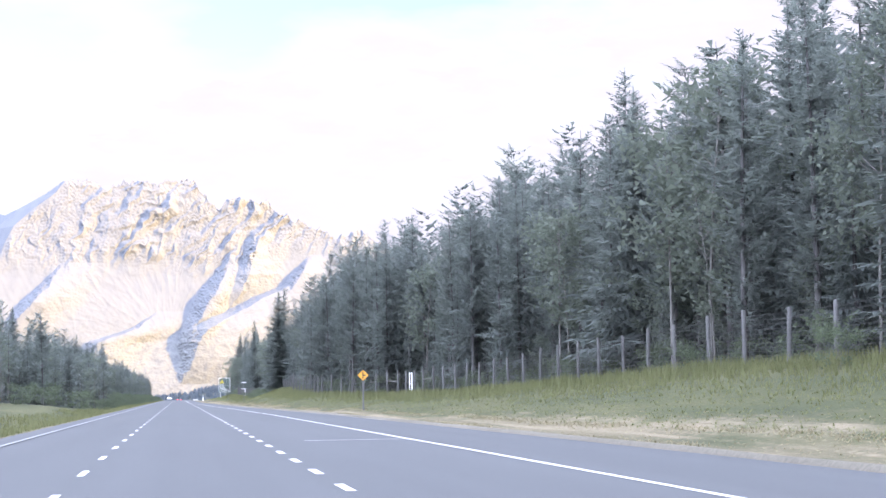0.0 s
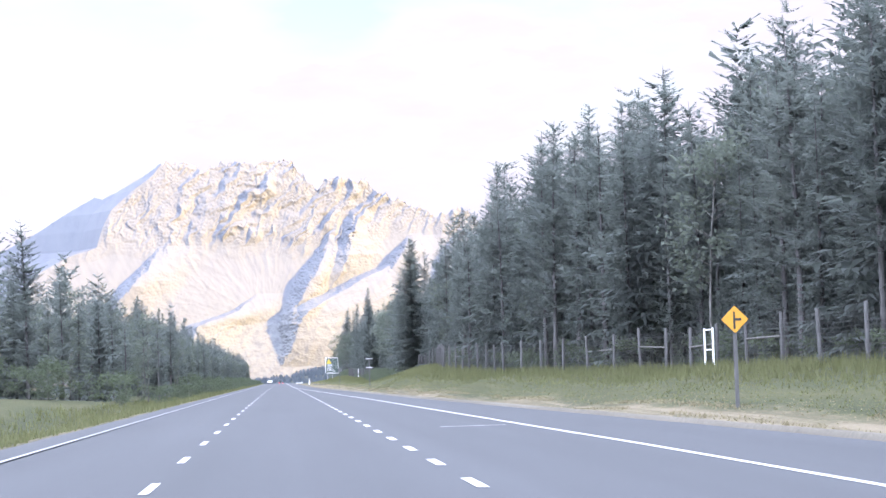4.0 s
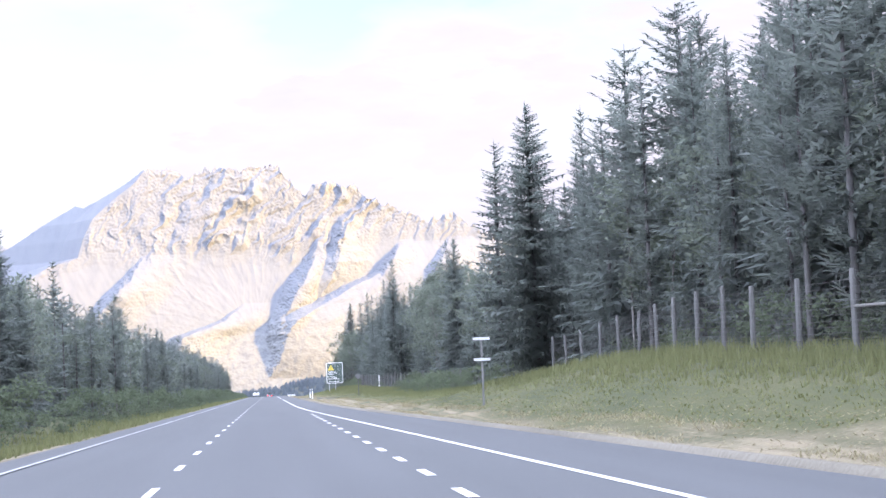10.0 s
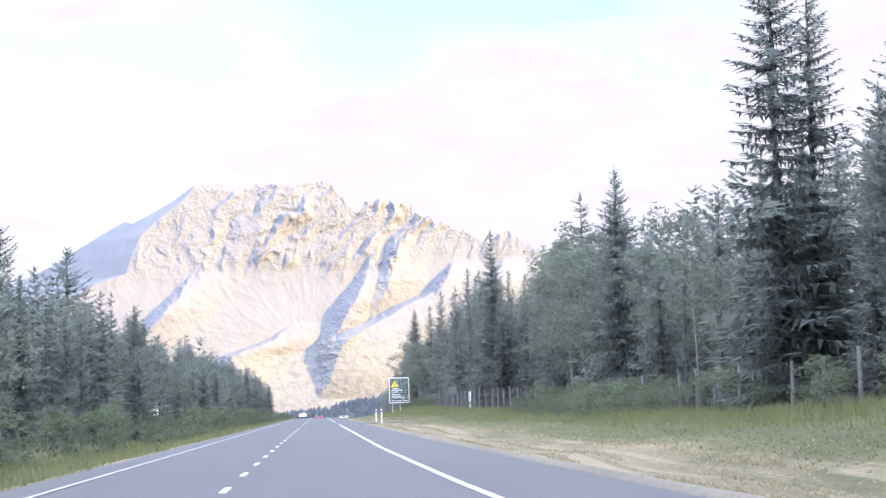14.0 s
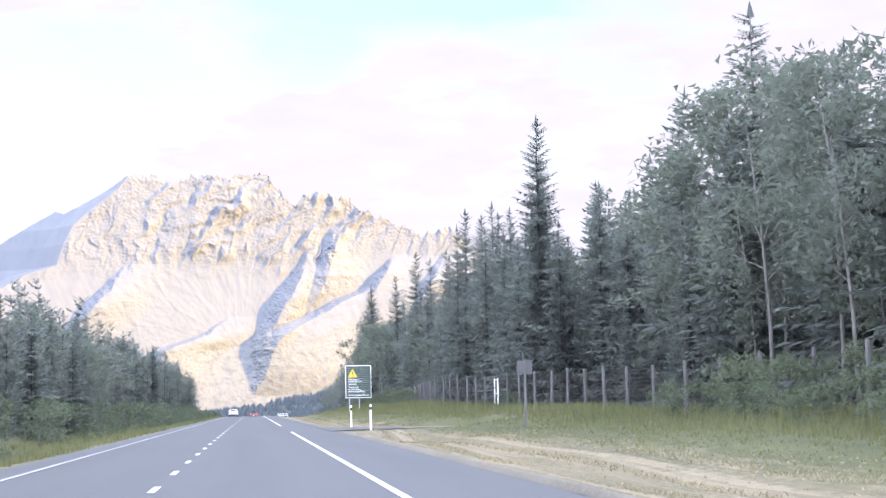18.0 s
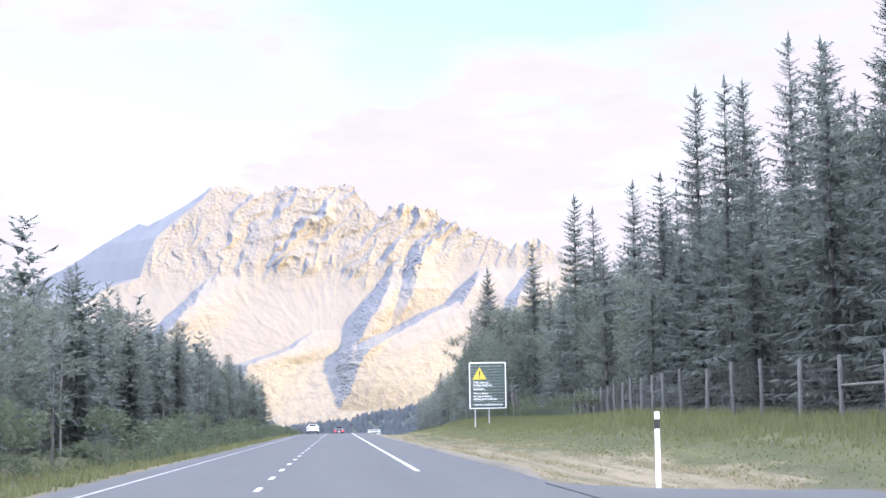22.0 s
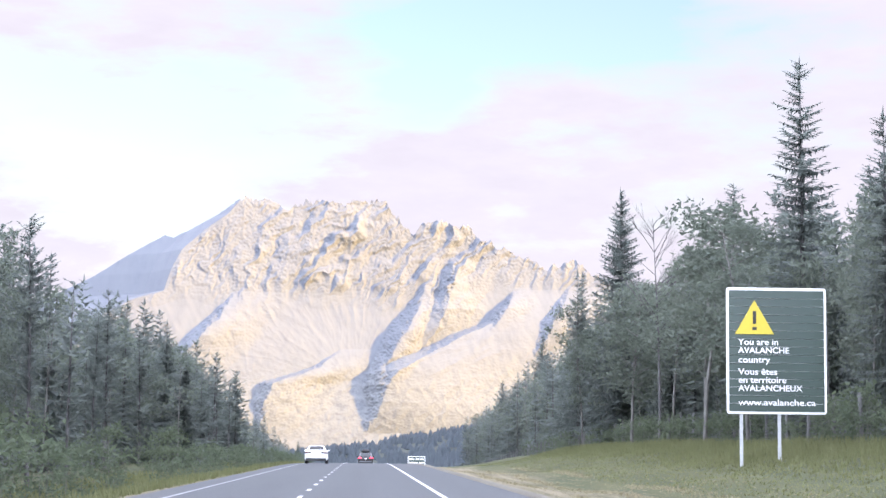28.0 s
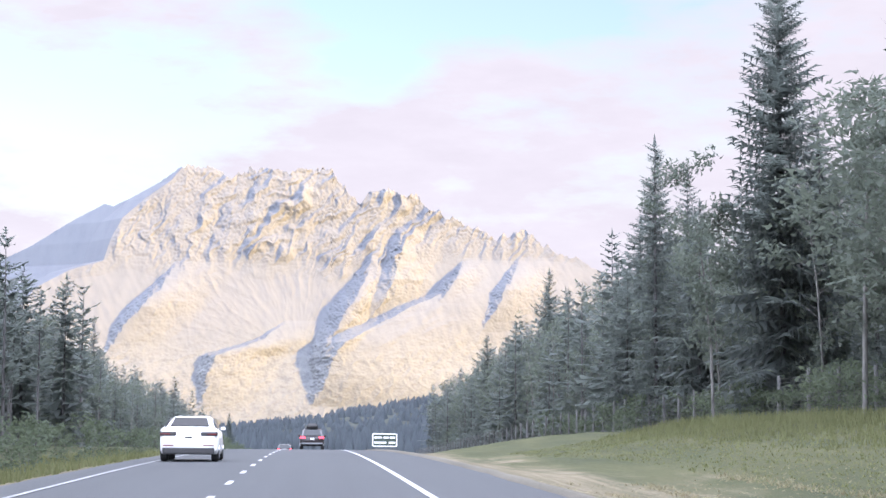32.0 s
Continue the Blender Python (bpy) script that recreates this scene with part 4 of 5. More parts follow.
def build_far_wood():
    """Small conifers on the rise that closes the valley, and in the dip before it."""
    rng = random.Random(8)
    vs, fs, o = [], [], 0
    for n in range(5200):
        y = rng.uniform(1380, 2400)
        x = rng.uniform(-340, 640) * y / 2200
        h, r = rng.uniform(5, 9) + 5 * smooth01((1900 - y) / 300), rng.uniform(2.2, 3.8)
        if y < 1500 and -9 < x < 12:
            continue
        z = ground_z(x, y)
        ring = [(x + r * math.cos(k * 1.257 + n), y + r * math.sin(k * 1.257 + n), z + h * 0.1 * rng.random()) for k in range(5)]
        ring2 = [(x + 0.55 * r * math.cos(k * 1.257 + n + 0.6), y + 0.55 * r * math.sin(k * 1.257 + n + 0.6), z + h * 0.5) for k in range(5)]
        vs += ring + ring2 + [(x, y, z + h)]
        for k in range(5):
            j = (k + 1) % 5
            fs += [(o + k, o + j, o + 5 + k), (o + j, o + 5 + j, o + 5 + k), (o + 5 + k, o + 5 + j, o + 10)]
        o += 11
    # foliage colour here carries distance haze
    ob = new("far_forest", mesh_np("far_forest", vs, fs, HAZY_FAR_WOOD))
    tagged(ob, "distant dark conifer forest on the low rise, haze blue in its colour", "forest", kind="stuff")


def build_shrubs():
    rng = random.Random(17)
    spots = [(lerp_table(y, FENCE) - rng.uniform(-1.5, 1.8), y, rng.uniform(1.2, 2.7)) for y in [378 + 4.2 * i for i in range(26)]]
    spots += [(lerp_table(y, FENCE) + rng.uniform(0.6, 3.0), y, rng.uniform(1.0, 2.3)) for y in [60 + 14 * i for i in range(20)]]
    spots += [(lerp_table(y, FENCE) - rng.uniform(-1.0, 2.0), y, rng.uniform(1.2, 2.6)) for y in [640 + 6.5 * i for i in range(30)]]
    spots += [(0.2 - lerp_table(y, LEFT_WOOD) - rng.uniform(0, 2.0), y, rng.uniform(1.0, 2.6)) for y in [70 + 8.5 * i for i in range(90)]]
    spots += [(lerp_table(y, FENCE) - rng.uniform(1.5, 4.2), y, rng.uniform(1.3, 2.5)) for y in [424 + 2.6 * i for i in range(24)]]
    spots += [(18.6, 536, 1.4), (22.5, 62.0, 1.6), (23.5, 84.0, 1.2)]
    for x, y, h in spots:
        plant("shrub", rng.randrange(2), x, y, h, rng.uniform(0, 6.28), rng.uniform(0.9, 1.4))


def build_undergrowth():
    """Low willow and saplings that close the forest edge: the mass between the single shrubs."""
    rng = random.Random(29)
    spots = [(-7.7 - rng.uniform(0, 1.5), y, rng.uniform(0.8, 1.9)) for y in [560 + 3.6 * i for i in range(120)]]
    spots += [(0.8 - lerp_table(y, LEFT_WOOD) - rng.uniform(0, 1.8), y, rng.uniform(0.6, 2.0)) for y in [60 + 4.2 * i for i in range(120)] if noise.noise((y * 0.045, 0, 3)) > -0.05]
    spots += [(lerp_table(y, FENCE) + rng.uniform(-0.6, 2.6), y, rng.uniform(1.2, 3.2)) for y in [690 + 2.1 * i for i in range(110)]]
    spots += [(lerp_table(y, FENCE) + rng.uniform(1.0, 4.0), y, rng.uniform(0.8, 2.4)) for y in [50 + 3.1 * i for i in range(100)]]
    shapes = [leafy_shape(s, 2.4, 3, 260, 0.22, 0.9, 0.1) for s in (43, 44, 45)]
    mass = tagged(new("undergrowth"), "grey-green willow scrub closing the forest edge", "undergrowth", kind="stuff")
    for what, mat, vi, fi in (("branch", PALE_BARK, 0, 1), ("leaves", SHRUB, 2, 3)):
        turns = random.Random(30)
        vs, fs, o = [], [], 0
        for n, (x, y, h) in enumerate(spots):
            shape = shapes[n % 3]
            a, k = turns.uniform(0, 6.28), h / 2.4
            w = k * turns.uniform(0.9, 1.5)
            turn = np.array([[w * math.cos(a), -w * math.sin(a), 0], [w * math.sin(a), w * math.cos(a), 0], [0, 0, k]])
            v = np.array(shape[vi]) @ turn.T + np.array([x, y, ground_z(x, y) - 0.08])
            f = np.array(tris(shape[fi]) if fi == 1 else shape[fi])
            vs.append(v)
            fs.append(f + o)
            o += len(v)
        child(what, mesh_np(what, np.concatenate(vs), np.concatenate(fs), mat), mass)["kind"] = "stuff"


def build_grass():
    rng = np.random.default_rng(3)
    vs, fs, o = [], [], 0
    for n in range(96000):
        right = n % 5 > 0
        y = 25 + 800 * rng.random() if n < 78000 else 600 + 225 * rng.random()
        if right:
            e, f = lerp_table(y, PAVEMENT), lerp_table(y, FENCE)
            w = 0.3 + 0.74 * rng.random()
            x = e + 0.35 + (f - e + 1.0) * w
            if abs(y - 517) < 8 and x < 16:
                continue
            h = (0.12 + 0.26 * rng.random()) * (0.28 + 1.7 * smooth01((w - 0.42) / 0.4))
        else:
            x = LEFT_EDGE - 0.3 - 4.5 * rng.random()
            h = 0.12 + 0.3 * rng.random()
        z = ground_z(x, y) - 0.02
        for k in range(3):
            a = 6.28 * rng.random()
            d, w2 = 0.25 * h + 0.05, 0.018 + 0.02 * rng.random()
            bx, by = x + 0.25 * (rng.random() - 0.5), y + 0.25 * (rng.random() - 0.5)
            vs += [(bx - w2 * math.sin(a), by + w2 * math.cos(a), z), (bx + w2 * math.sin(a), by - w2 * math.cos(a), z), (bx + d * math.cos(a), by + d * math.sin(a), z + h)]
            fs.append((o, o + 1, o + 2))
            o += 3
    ob = new("grass", mesh_np("grass", vs, fs, BLADES))
    tagged(ob, "tufts of long yellow-green grass on the bank", "grass", kind="stuff")
    # short mown straw close to the pavement
    vs, fs, o = [], [], 0
    for n in range(46000):
        y = 25 + 740 * rng.random()
        e, f = lerp_table(y, PAVEMENT), lerp_table(y, FENCE)
        raked = n % 2 and noise.noise((y * 0.06, n % 3, 9)) > -0.1
        if raked:       # three wandering rows of hay left by the mower
            line = (0.1, 0.2, 0.31)[n % 3] + 0.035 * noise.noise((y * 0.03, n % 3, 2))
            x = e + 0.5 + line * (f - e) + 0.16 * rng.normal()
            h = 0.05 + 0.09 * rng.random()
        else:
            x = e + 0.6 + 0.42 * (f - e) * rng.random()
            h = 0.02 + 0.04 * rng.random()
        if abs(y - 517) < 13:
            continue
        z = ground_z(x, y) - 0.01
        for k in range(3 if raked else 2):
            a = 6.28 * rng.random()
            bx, by = x + 0.3 * (rng.random() - 0.5), y + 0.5 * (rng.random() - 0.5)
            d, w2 = (1.2 if raked else 3.5) * h, 0.014 + 0.018 * rng.random()
            vs += [(bx - w2 * math.sin(a), by + w2 * math.cos(a), z), (bx + w2 * math.sin(a), by - w2 * math.cos(a), z), (bx + d * math.cos(a), by + d * math.sin(a), z + h)]
            fs.append((o, o + 1, o + 2))
            o += 3
    ob = new("dry_grass", mesh_np("dry_grass", vs, fs, STRAW))
    tagged(ob, "short mown straw-coloured grass along the pavement", "grass", kind="stuff")


build_forest()
build_far_wood()
build_shrubs()
build_undergrowth()
build_grass()


# ---- the wildlife fence ----
def build_fence():
    rng = random.Random(23)
    fence = tagged(new("wildlife_fence"), "tall wire-mesh wildlife fence on weathered grey wooden posts", "fence")
    posts = []
    for n in range(3):
        bm = bmesh.new()
        bmesh.ops.create_cone(bm, cap_ends=True, segments=9, radius1=0.11, radius2=0.098, depth=3.0)
        for v in bm.verts:
            v.co.z += 1.2
            v.co.x += 0.02 * math.sin(v.co.z * 2 + n)
        bmesh.ops.bevel(bm, geom=[e for e in bm.edges if all(v.co.z > 2.6 for v in e.verts)], offset=0.02, segments=1, affect="EDGES")
        me = bpy.data.meshes.new("post")
        bm.to_mesh(me)
        bm.free()
        me.materials.append(WOOD)
        posts.append(me)
    spots, y = [], 22.0
    while y < 1180:
        x = lerp_table(y, FENCE)
        spots.append((x, y, ground_z(x, y)))
        slope = abs(lerp_table(y + 3, FENCE) - lerp_table(y - 3, FENCE)) / 6
        y += 6.0 / math.sqrt(1 + slope * slope) * rng.uniform(0.92, 1.08)
    for x, y, z in spots:
        tilt = Matrix.Rotation(radians(rng.uniform(-1.8, 1.8)), 4, "Y") @ Matrix.Rotation(radians(rng.uniform(-1.5, 1.5)), 4, "X")
        child("post", posts[rng.randrange(3)], fence, at=Matrix.Translation((x, y, z + rng.uniform(-0.12, 0.08))) @ tilt)
    vs, fs = [], []

    def wire(p, q, r):
        d = Vector(q) - Vector(p)
        a = d.cross(Vector((0, 0, 1)))
        a = a.normalized() * r if a.length > 1e-4 else Vector((0, r, 0))
        b = d.cross(a).normalized() * r
        o = len(vs)
        for e in (p, q):
            e = Vector(e)
            vs.extend([e + a, e - a * 0.5 + b, e - a * 0.5 - b])
        fs.extend([(o, o + 1, o + 4, o + 3), (o + 1, o + 2, o + 5, o + 4), (o + 2, o, o + 3, o + 5)])

    for (x0, y0, z0), (x1, y1, z1) in zip(spots, spots[1:]):
        for k in range(13):
            t = 0.12 + 2.25 * (k / 12) ** 1.15
            wire((x0 - 0.13, y0, z0 + t), (x1 - 0.13, y1, z1 + t), 0.006)
        if y0 < 860:
            for k in range(1, 12):
                t = k / 12
                wire((x0 - 0.13 + (x1 - x0) * t, y0 + (y1 - y0) * t, z0 + (z1 - z0) * t + 0.12), (x0 - 0.13 + (x1 - x0) * t, y0 + (y1 - y0) * t, z0 + (z1 - z0) * t + 2.37), 0.005)
    child("wire_mesh", mesh_of("wire_mesh", vs, fs, WIRE), fence)["kind"] = "stuff"
    # braces between some posts
    for i, (x, y, z) in enumerate(spots[:-1]):
        if 170 < y < 216 and i % 2 == 0 or 268 < y < 274 or 350 < y < 358 or 538 < y < 556:
            X, Y, Z = spots[i + 1]
            tv, tf = tube([(x, y, z + 1.55), (X, Y, Z + 1.55)], (0.055, 0.055), 7)
            child("brace", mesh_of("brace", tv, tf, PALE_BARK), fence, "pale horizontal brace rail")


def build_gate(x, y, name_label):
    """A narrow steel gate frame standing in the fence line."""
    z = ground_z(x, y)
    gate = thing("fence_gate", name_label, "gate", "gates in the fence")
    for px in (y - 1.0, y + 1.0):
        part("upright", box(x - 0.05, px - 0.05, z - 0.1, x + 0.05, px + 0.05, z + 2.45, 0.01), WHITE, gate)
    for h in (0.12, 1.25, 2.35):
        part("rail", box(x - 0.03, y - 0.95, z + h - 0.035, x + 0.03, y + 0.95, z + h + 0.035, 0.01), WHITE, gate)


build_fence()
build_gate(23.6, 190.5, "pale steel pedestrian gate set in the wildlife fence")
build_gate(19.2, 548.0, "white-framed steel gate set in the wildlife fence")


# ---- signs and marker posts ----
def text_meshes(jobs, mat, name):
    """Flat letters with a little depth, one mesh for each (words, size)."""
    obs = []
    for words, size in jobs:
        cu = bpy.data.curves.new("words", "FONT")
        cu.body, cu.size, cu.extrude, cu.offset, cu.resolution_u = words, size, 0.004, 0.012 * size, 4
        ob = bpy.data.objects.new("words", cu)
        scene.collection.objects.link(ob)
        obs.append(ob)
    graph = bpy.context.evaluated_depsgraph_get()
    out = [bpy.data.meshes.new_from_object(ob.evaluated_get(graph)) for ob in obs]
    for ob, me in zip(obs, out):
        bpy.data.objects.remove(ob)
        me.name = name
        me.materials.clear()
        me.materials.append(mat)
    return out


def rounded_plate(w, h, r, y0, y1, corner_turn=0.0):
    """A plate in the xz plane with rounded corners, from y0 to y1, centred."""
    pts = []
    for cx, cz, a0 in ((w / 2 - r, h / 2 - r, 0), (-w / 2 + r, h / 2 - r, 90), (-w / 2 + r, -h / 2 + r, 180), (w / 2 - r, -h / 2 + r, 270)):
        for k in range(5):
            a = radians(a0 + 22.5 * k)
            pts.append((cx + r * math.cos(a), cz + r * math.sin(a)))
    c, s = math.cos(corner_turn), math.sin(corner_turn)
    pts = [(c * x - s * z, s * x + c * z) for x, z in pts]
    bm = bmesh.new()
    front = [bm.verts.new((x, y0, z)) for x, z in pts]
    back = [bm.verts.new((x, y1, z)) for x, z in pts]
    bm.faces.new(front)
    bm.faces.new(back[::-1])
    for k in range(len(pts)):
        j = (k + 1) % len(pts)
        bm.faces.new((front[j], front[k], back[k], back[j]))
    bmesh.ops.recalc_face_normals(bm, faces=bm.faces)
    return bm


def shifted(bm, x, y, z):
    bmesh.ops.translate(bm, verts=bm.verts, vec=(x, y, z))
    return bm


def build_avalanche_sign(x, y, bottom, w, h):
    sign = thing("information_sign", "large dark green avalanche warning board on two pale grey posts", "sign")
    top = bottom + h
    part("border", shifted(rounded_plate(w, h, 0.12, 0.0, 0.05), x, y, bottom + h / 2), WHITE, sign, "white rounded border")
    # horizontal boards, each slightly tilted so that their lower edges stand proud
    n = 15
    step = (h - 0.2) / n
    slat = bmesh.new()
    half = (w - 0.2) / 2
    prof = [(-0.012, 0.0), (-0.034, 0.004), (-0.03, 0.03), (-0.012, step - 0.012)]
    a = [slat.verts.new((-half, p, q)) for p, q in prof]
    b = [slat.verts.new((half, p, q)) for p, q in prof]
    for i in range(3):
        slat.faces.new((a[i], b[i], b[i + 1], a[i + 1]))
    bmesh.ops.recalc_face_normals(slat, faces=slat.faces)
    me = bpy.data.meshes.new("board")
    slat.to_mesh(me)
    slat.free()
    me.materials.append(SIGN_GREEN)
    for i in range(n):
        child("board", me, sign, at=Matrix.Translation((x, y, bottom + 0.1 + i * step)))
    fy = y - 0.045
    tri = bmesh.new()
    tx, tz, tw, th = x - w / 2 + 0.28 * w, bottom + 0.63 * h, 0.39 * w, 0.27 * h
    ring = [(tx - tw / 2, tz), (tx + tw / 2, tz), (tx, tz + th)]
    lo = [tri.verts.new((px, fy, pz)) for px, pz in ring]
    hi = [tri.verts.new((px, fy + 0.012, pz)) for px, pz in ring]
    tri.faces.new(lo)
    for i in range(3):
        tri.faces.new((lo[i], hi[i], hi[(i + 1) % 3], lo[(i + 1) % 3]))
    bmesh.ops.recalc_face_normals(tri, faces=tri.faces)
    warn = part("warning_triangle", tri, PALE_YELLOW, sign, "yellow warning triangle with black exclamation mark")
    part("exclamation_bar", box(tx - 0.045 * tw, fy - 0.008, tz + 0.3 * th, tx + 0.045 * tw, fy, tz + 0.68 * th, 0.003), BLACK, warn)
    part("exclamation_dot", box(tx - 0.055 * tw, fy - 0.008, tz + 0.12 * th, tx + 0.055 * tw, fy, tz + 0.21 * th, 0.003), BLACK, warn)
    lines = [("You are in", 0.545), ("AVALANCHE", 0.48), ("country", 0.405), ("Vous \u00eates", 0.31), ("en territoire", 0.245), ("AVALANCHEUX", 0.18), ("www.avalanche.ca", 0.068)]
    shares = (0.40, 0.51, 0.32, 0.39, 0.48, 0.64, 0.77)
    right_of = lambda me: max(v.co.x for v in me.vertices)
    for (words, at), wide in zip(lines, shares):
        size = 0.33 if words.isupper() else 0.34
        starts = text_meshes([(words[:i + 1].rstrip(), size) for i in range(len(words))], WHITE, "words")
        ends = [right_of(me) for me in starts]
        k = wide * w / ends[-1]
        marks = [(c, end) for c, end in zip(words, ends) if c != " "]
        for me, (c, end) in zip(text_meshes([(c, size) for c, end in marks], WHITE, "letter"), marks):
            child("letter", me, sign, "", Matrix.Translation((x - w / 2 + 0.115 * w + k * (end - right_of(me)), fy, bottom + at * h)) @ Matrix.Rotation(radians(90), 4, "X") @ Matrix.Diagonal((k, 1.06, 1, 1)))
        for me in starts:
            bpy.data.meshes.remove(me)
    for px in (x - 0.35 * w, x + 0.03 * w):
        g = ground_z(px, y)
        part("post", box(px - 0.065, y + 0.06, g - 0.3, px + 0.065, y + 0.19, top - 0.3, 0.02), DULL_WHITE, sign, "pale grey post")


build_avalanche_sign(16.95, 700.6, 2.8, 4.15, 5.2)


def build_diamond_sign(x, y, mid, side, label, symbol):
    sign = thing("warning_sign", label, "sign")
    g = ground_z(x, y)
    plate = part("plate", shifted(rounded_plate(side, side, 0.06 * side, 0.0, 0.008, radians(45)), x, y, mid), BLACK, sign, "black border")
    face = part("face", shifted(rounded_plate(side * 0.95, side * 0.95, 0.05 * side, -0.004, 0.0, radians(45)), x, y, mid), YELLOW, plate, "yellow reflective face")
    if symbol:
        u = side * 0.1
        part("symbol_stem", box(x - u * 0.8, y - 0.01, mid - 4.6 * u, x + u * 0.2, y - 0.005, mid + 3.8 * u), BLACK, plate)
        part("symbol_branch", box(x + u * 0.1, y - 0.01, mid - 0.6 * u, x + 3.2 * u, y - 0.005, mid + 0.6 * u), BLACK, plate)
    part("post", box(x - 0.06, y + 0.02, g - 0.3, x + 0.06, y + 0.12, mid + side * 0.35, 0.012), WOOD, sign, "square grey wooden post")


build_diamond_sign(14.5, 147.7, 2.74, 0.66, "yellow diamond side-road warning sign on a grey wooden post", True)
build_diamond_sign(-7.6, 80.0, 1.25, 0.36, "small yellow diamond hazard sign on a thin post", True)


def build_board_post(x, y, top, boards, label, width):
    """A thin post that carries white boards seen from the front."""
    sign = thing("route_marker", label, "sign")
    g = ground_z(x, y)
    part("post", box(x - 0.05, y, g - 0.3, x + 0.05, y + 0.1, top, 0.01), WOOD, sign)
    for z in boards:
        part("board", box(x - width / 2, y - 0.03, z - 0.07, x + width / 2, y, z + 0.07, 0.01), DULL_WHITE, sign, "narrow pale board")


build_board_post(10.95, 318.2, 3.6, (3.52, 2.45), "wooden marker post with two narrow pale boards", 0.86)


def build_sign_from_behind(x, y, top, w, h):
    sign = thing("roadside_sign", "weathered grey square sign turned away on a slim wooden post", "sign")
    g = ground_z(x, y)
    part("post", box(x - 0.055, y - 0.1, g - 0.3, x + 0.055, y, top, 0.01), WOOD, sign)
    part("panel", shifted(rounded_plate(w, h, 0.04, 0.004, 0.03), x, y, top - h / 2), SIGN_BACK, sign, "dull grey back of the panel")


build_sign_from_behind(12.7, 488.0, 3.3, 0.72, 0.66)


def build_small_left_sign(x, y):
    sign = thing("roadside_sign", "small white roadside sign on a thin post by the trees", "sign")
    g = ground_z(x, y)
    part("post", box(x - 0.03, y, g - 0.2, x + 0.03, y + 0.06, 2.1, 0.008), STEEL, sign)
    part("panel", shifted(rounded_plate(0.75, 0.85, 0.05, -0.012, 0.0), x, y, 1.75), WHITE, sign)


build_small_left_sign(-13.0, 463.0)


def build_far_sign(x, y, bottom, w, h):
    sign = thing("direction_sign", "dark guide sign with a white border and lines of white lettering", "sign")
    part("border", shifted(rounded_plate(w, h, 0.12, 0.0, 0.04), x, y, bottom + h / 2), WHITE, sign)
    part("panel", shifted(rounded_plate(w - 0.22, h - 0.22, 0.08, -0.006, 0.0), x, y, bottom + h / 2), SIGN_GREEN, sign, "dark green panel")
    for x0, x1, z0 in ((-0.42, -0.12, 0.62), (-0.05, 0.16, 0.62), (0.2, 0.42, 0.62), (-0.42, 0.06, 0.24), (0.16, 0.42, 0.24)):
        part("word_bar", box(x + x0 * w, y - 0.012, bottom + z0 * h, x + x1 * w, y - 0.006, bottom + (z0 + 0.14) * h), WHITE, sign, "white bar of lettering")
    for px in (x - 0.32 * w, x + 0.32 * w):
        part("post", box(px - 0.06, y + 0.05, ground_z(px, y) - 0.3, px + 0.06, y + 0.17, bottom + h * 0.9, 0.012), WOOD, sign)


build_far_sign(8.4, 920.0, -1.45, 2.75, 1.45)


def build_marker_post(x, y, top):
    post = thing("delineator_post", "white plastic marker post with a black band near its top", "marker post", "marker posts at the side road")
    g = ground_z(x, y)
    h = top - g
    part("shaft", box(x - 0.055, y - 0.02, g - 0.1, x + 0.055, y + 0.02, g + h * 0.8, 0.012), WHITE, post)
    part("band", box(x - 0.057, y - 0.022, g + h * 0.8, x + 0.057, y + 0.022, g + h * 0.91, 0.006), BLACK, post, "black band")
    part("cap", box(x - 0.055, y - 0.02, g + h * 0.91, x + 0.055, y + 0.02, top, 0.012), WHITE, post)


build_marker_post(6.75, 529.9, 1.42)
build_marker_post(6.55, 505.4, 1.42)


# ---- vehicles ----
def loft(sections):
    """A closed skin through cross-sections, each a list of (x, z) at one y."""
    bm = bmesh.new()
    rings = [[bm.verts.new((x, y, z)) for x, z in pts] for y, pts in sections]
    n = len(rings[0])
    for a, b in zip(rings, rings[1:]):
        for k in range(n):
            j = (k + 1) % n
            bm.faces.new((a[k], a[j], b[j], b[k]))
    bm.faces.new(rings[0])
    bm.faces.new(rings[-1][::-1])
    bmesh.ops.recalc_face_normals(bm, faces=bm.faces)
    return bm


def section(half, low, belt, tuck=0.06, shoulder=0.05):
    side = [(half - tuck, low), (half - 0.01, low + 0.12), (half, low + (belt - low) * 0.5), (half - 0.02, belt - shoulder), (half - 0.09, belt)]
    return side + [(-x, z) for x, z in side[::-1]]


def cabin(half, belt, half_top, top):
    side = [(half, belt), (half - (half - half_top) * 0.55, belt + (top - belt) * 0.6), (half_top, top - 0.05), (half_top - 0.1, top)]
    return side + [(-x, z) for x, z in side[::-1]]


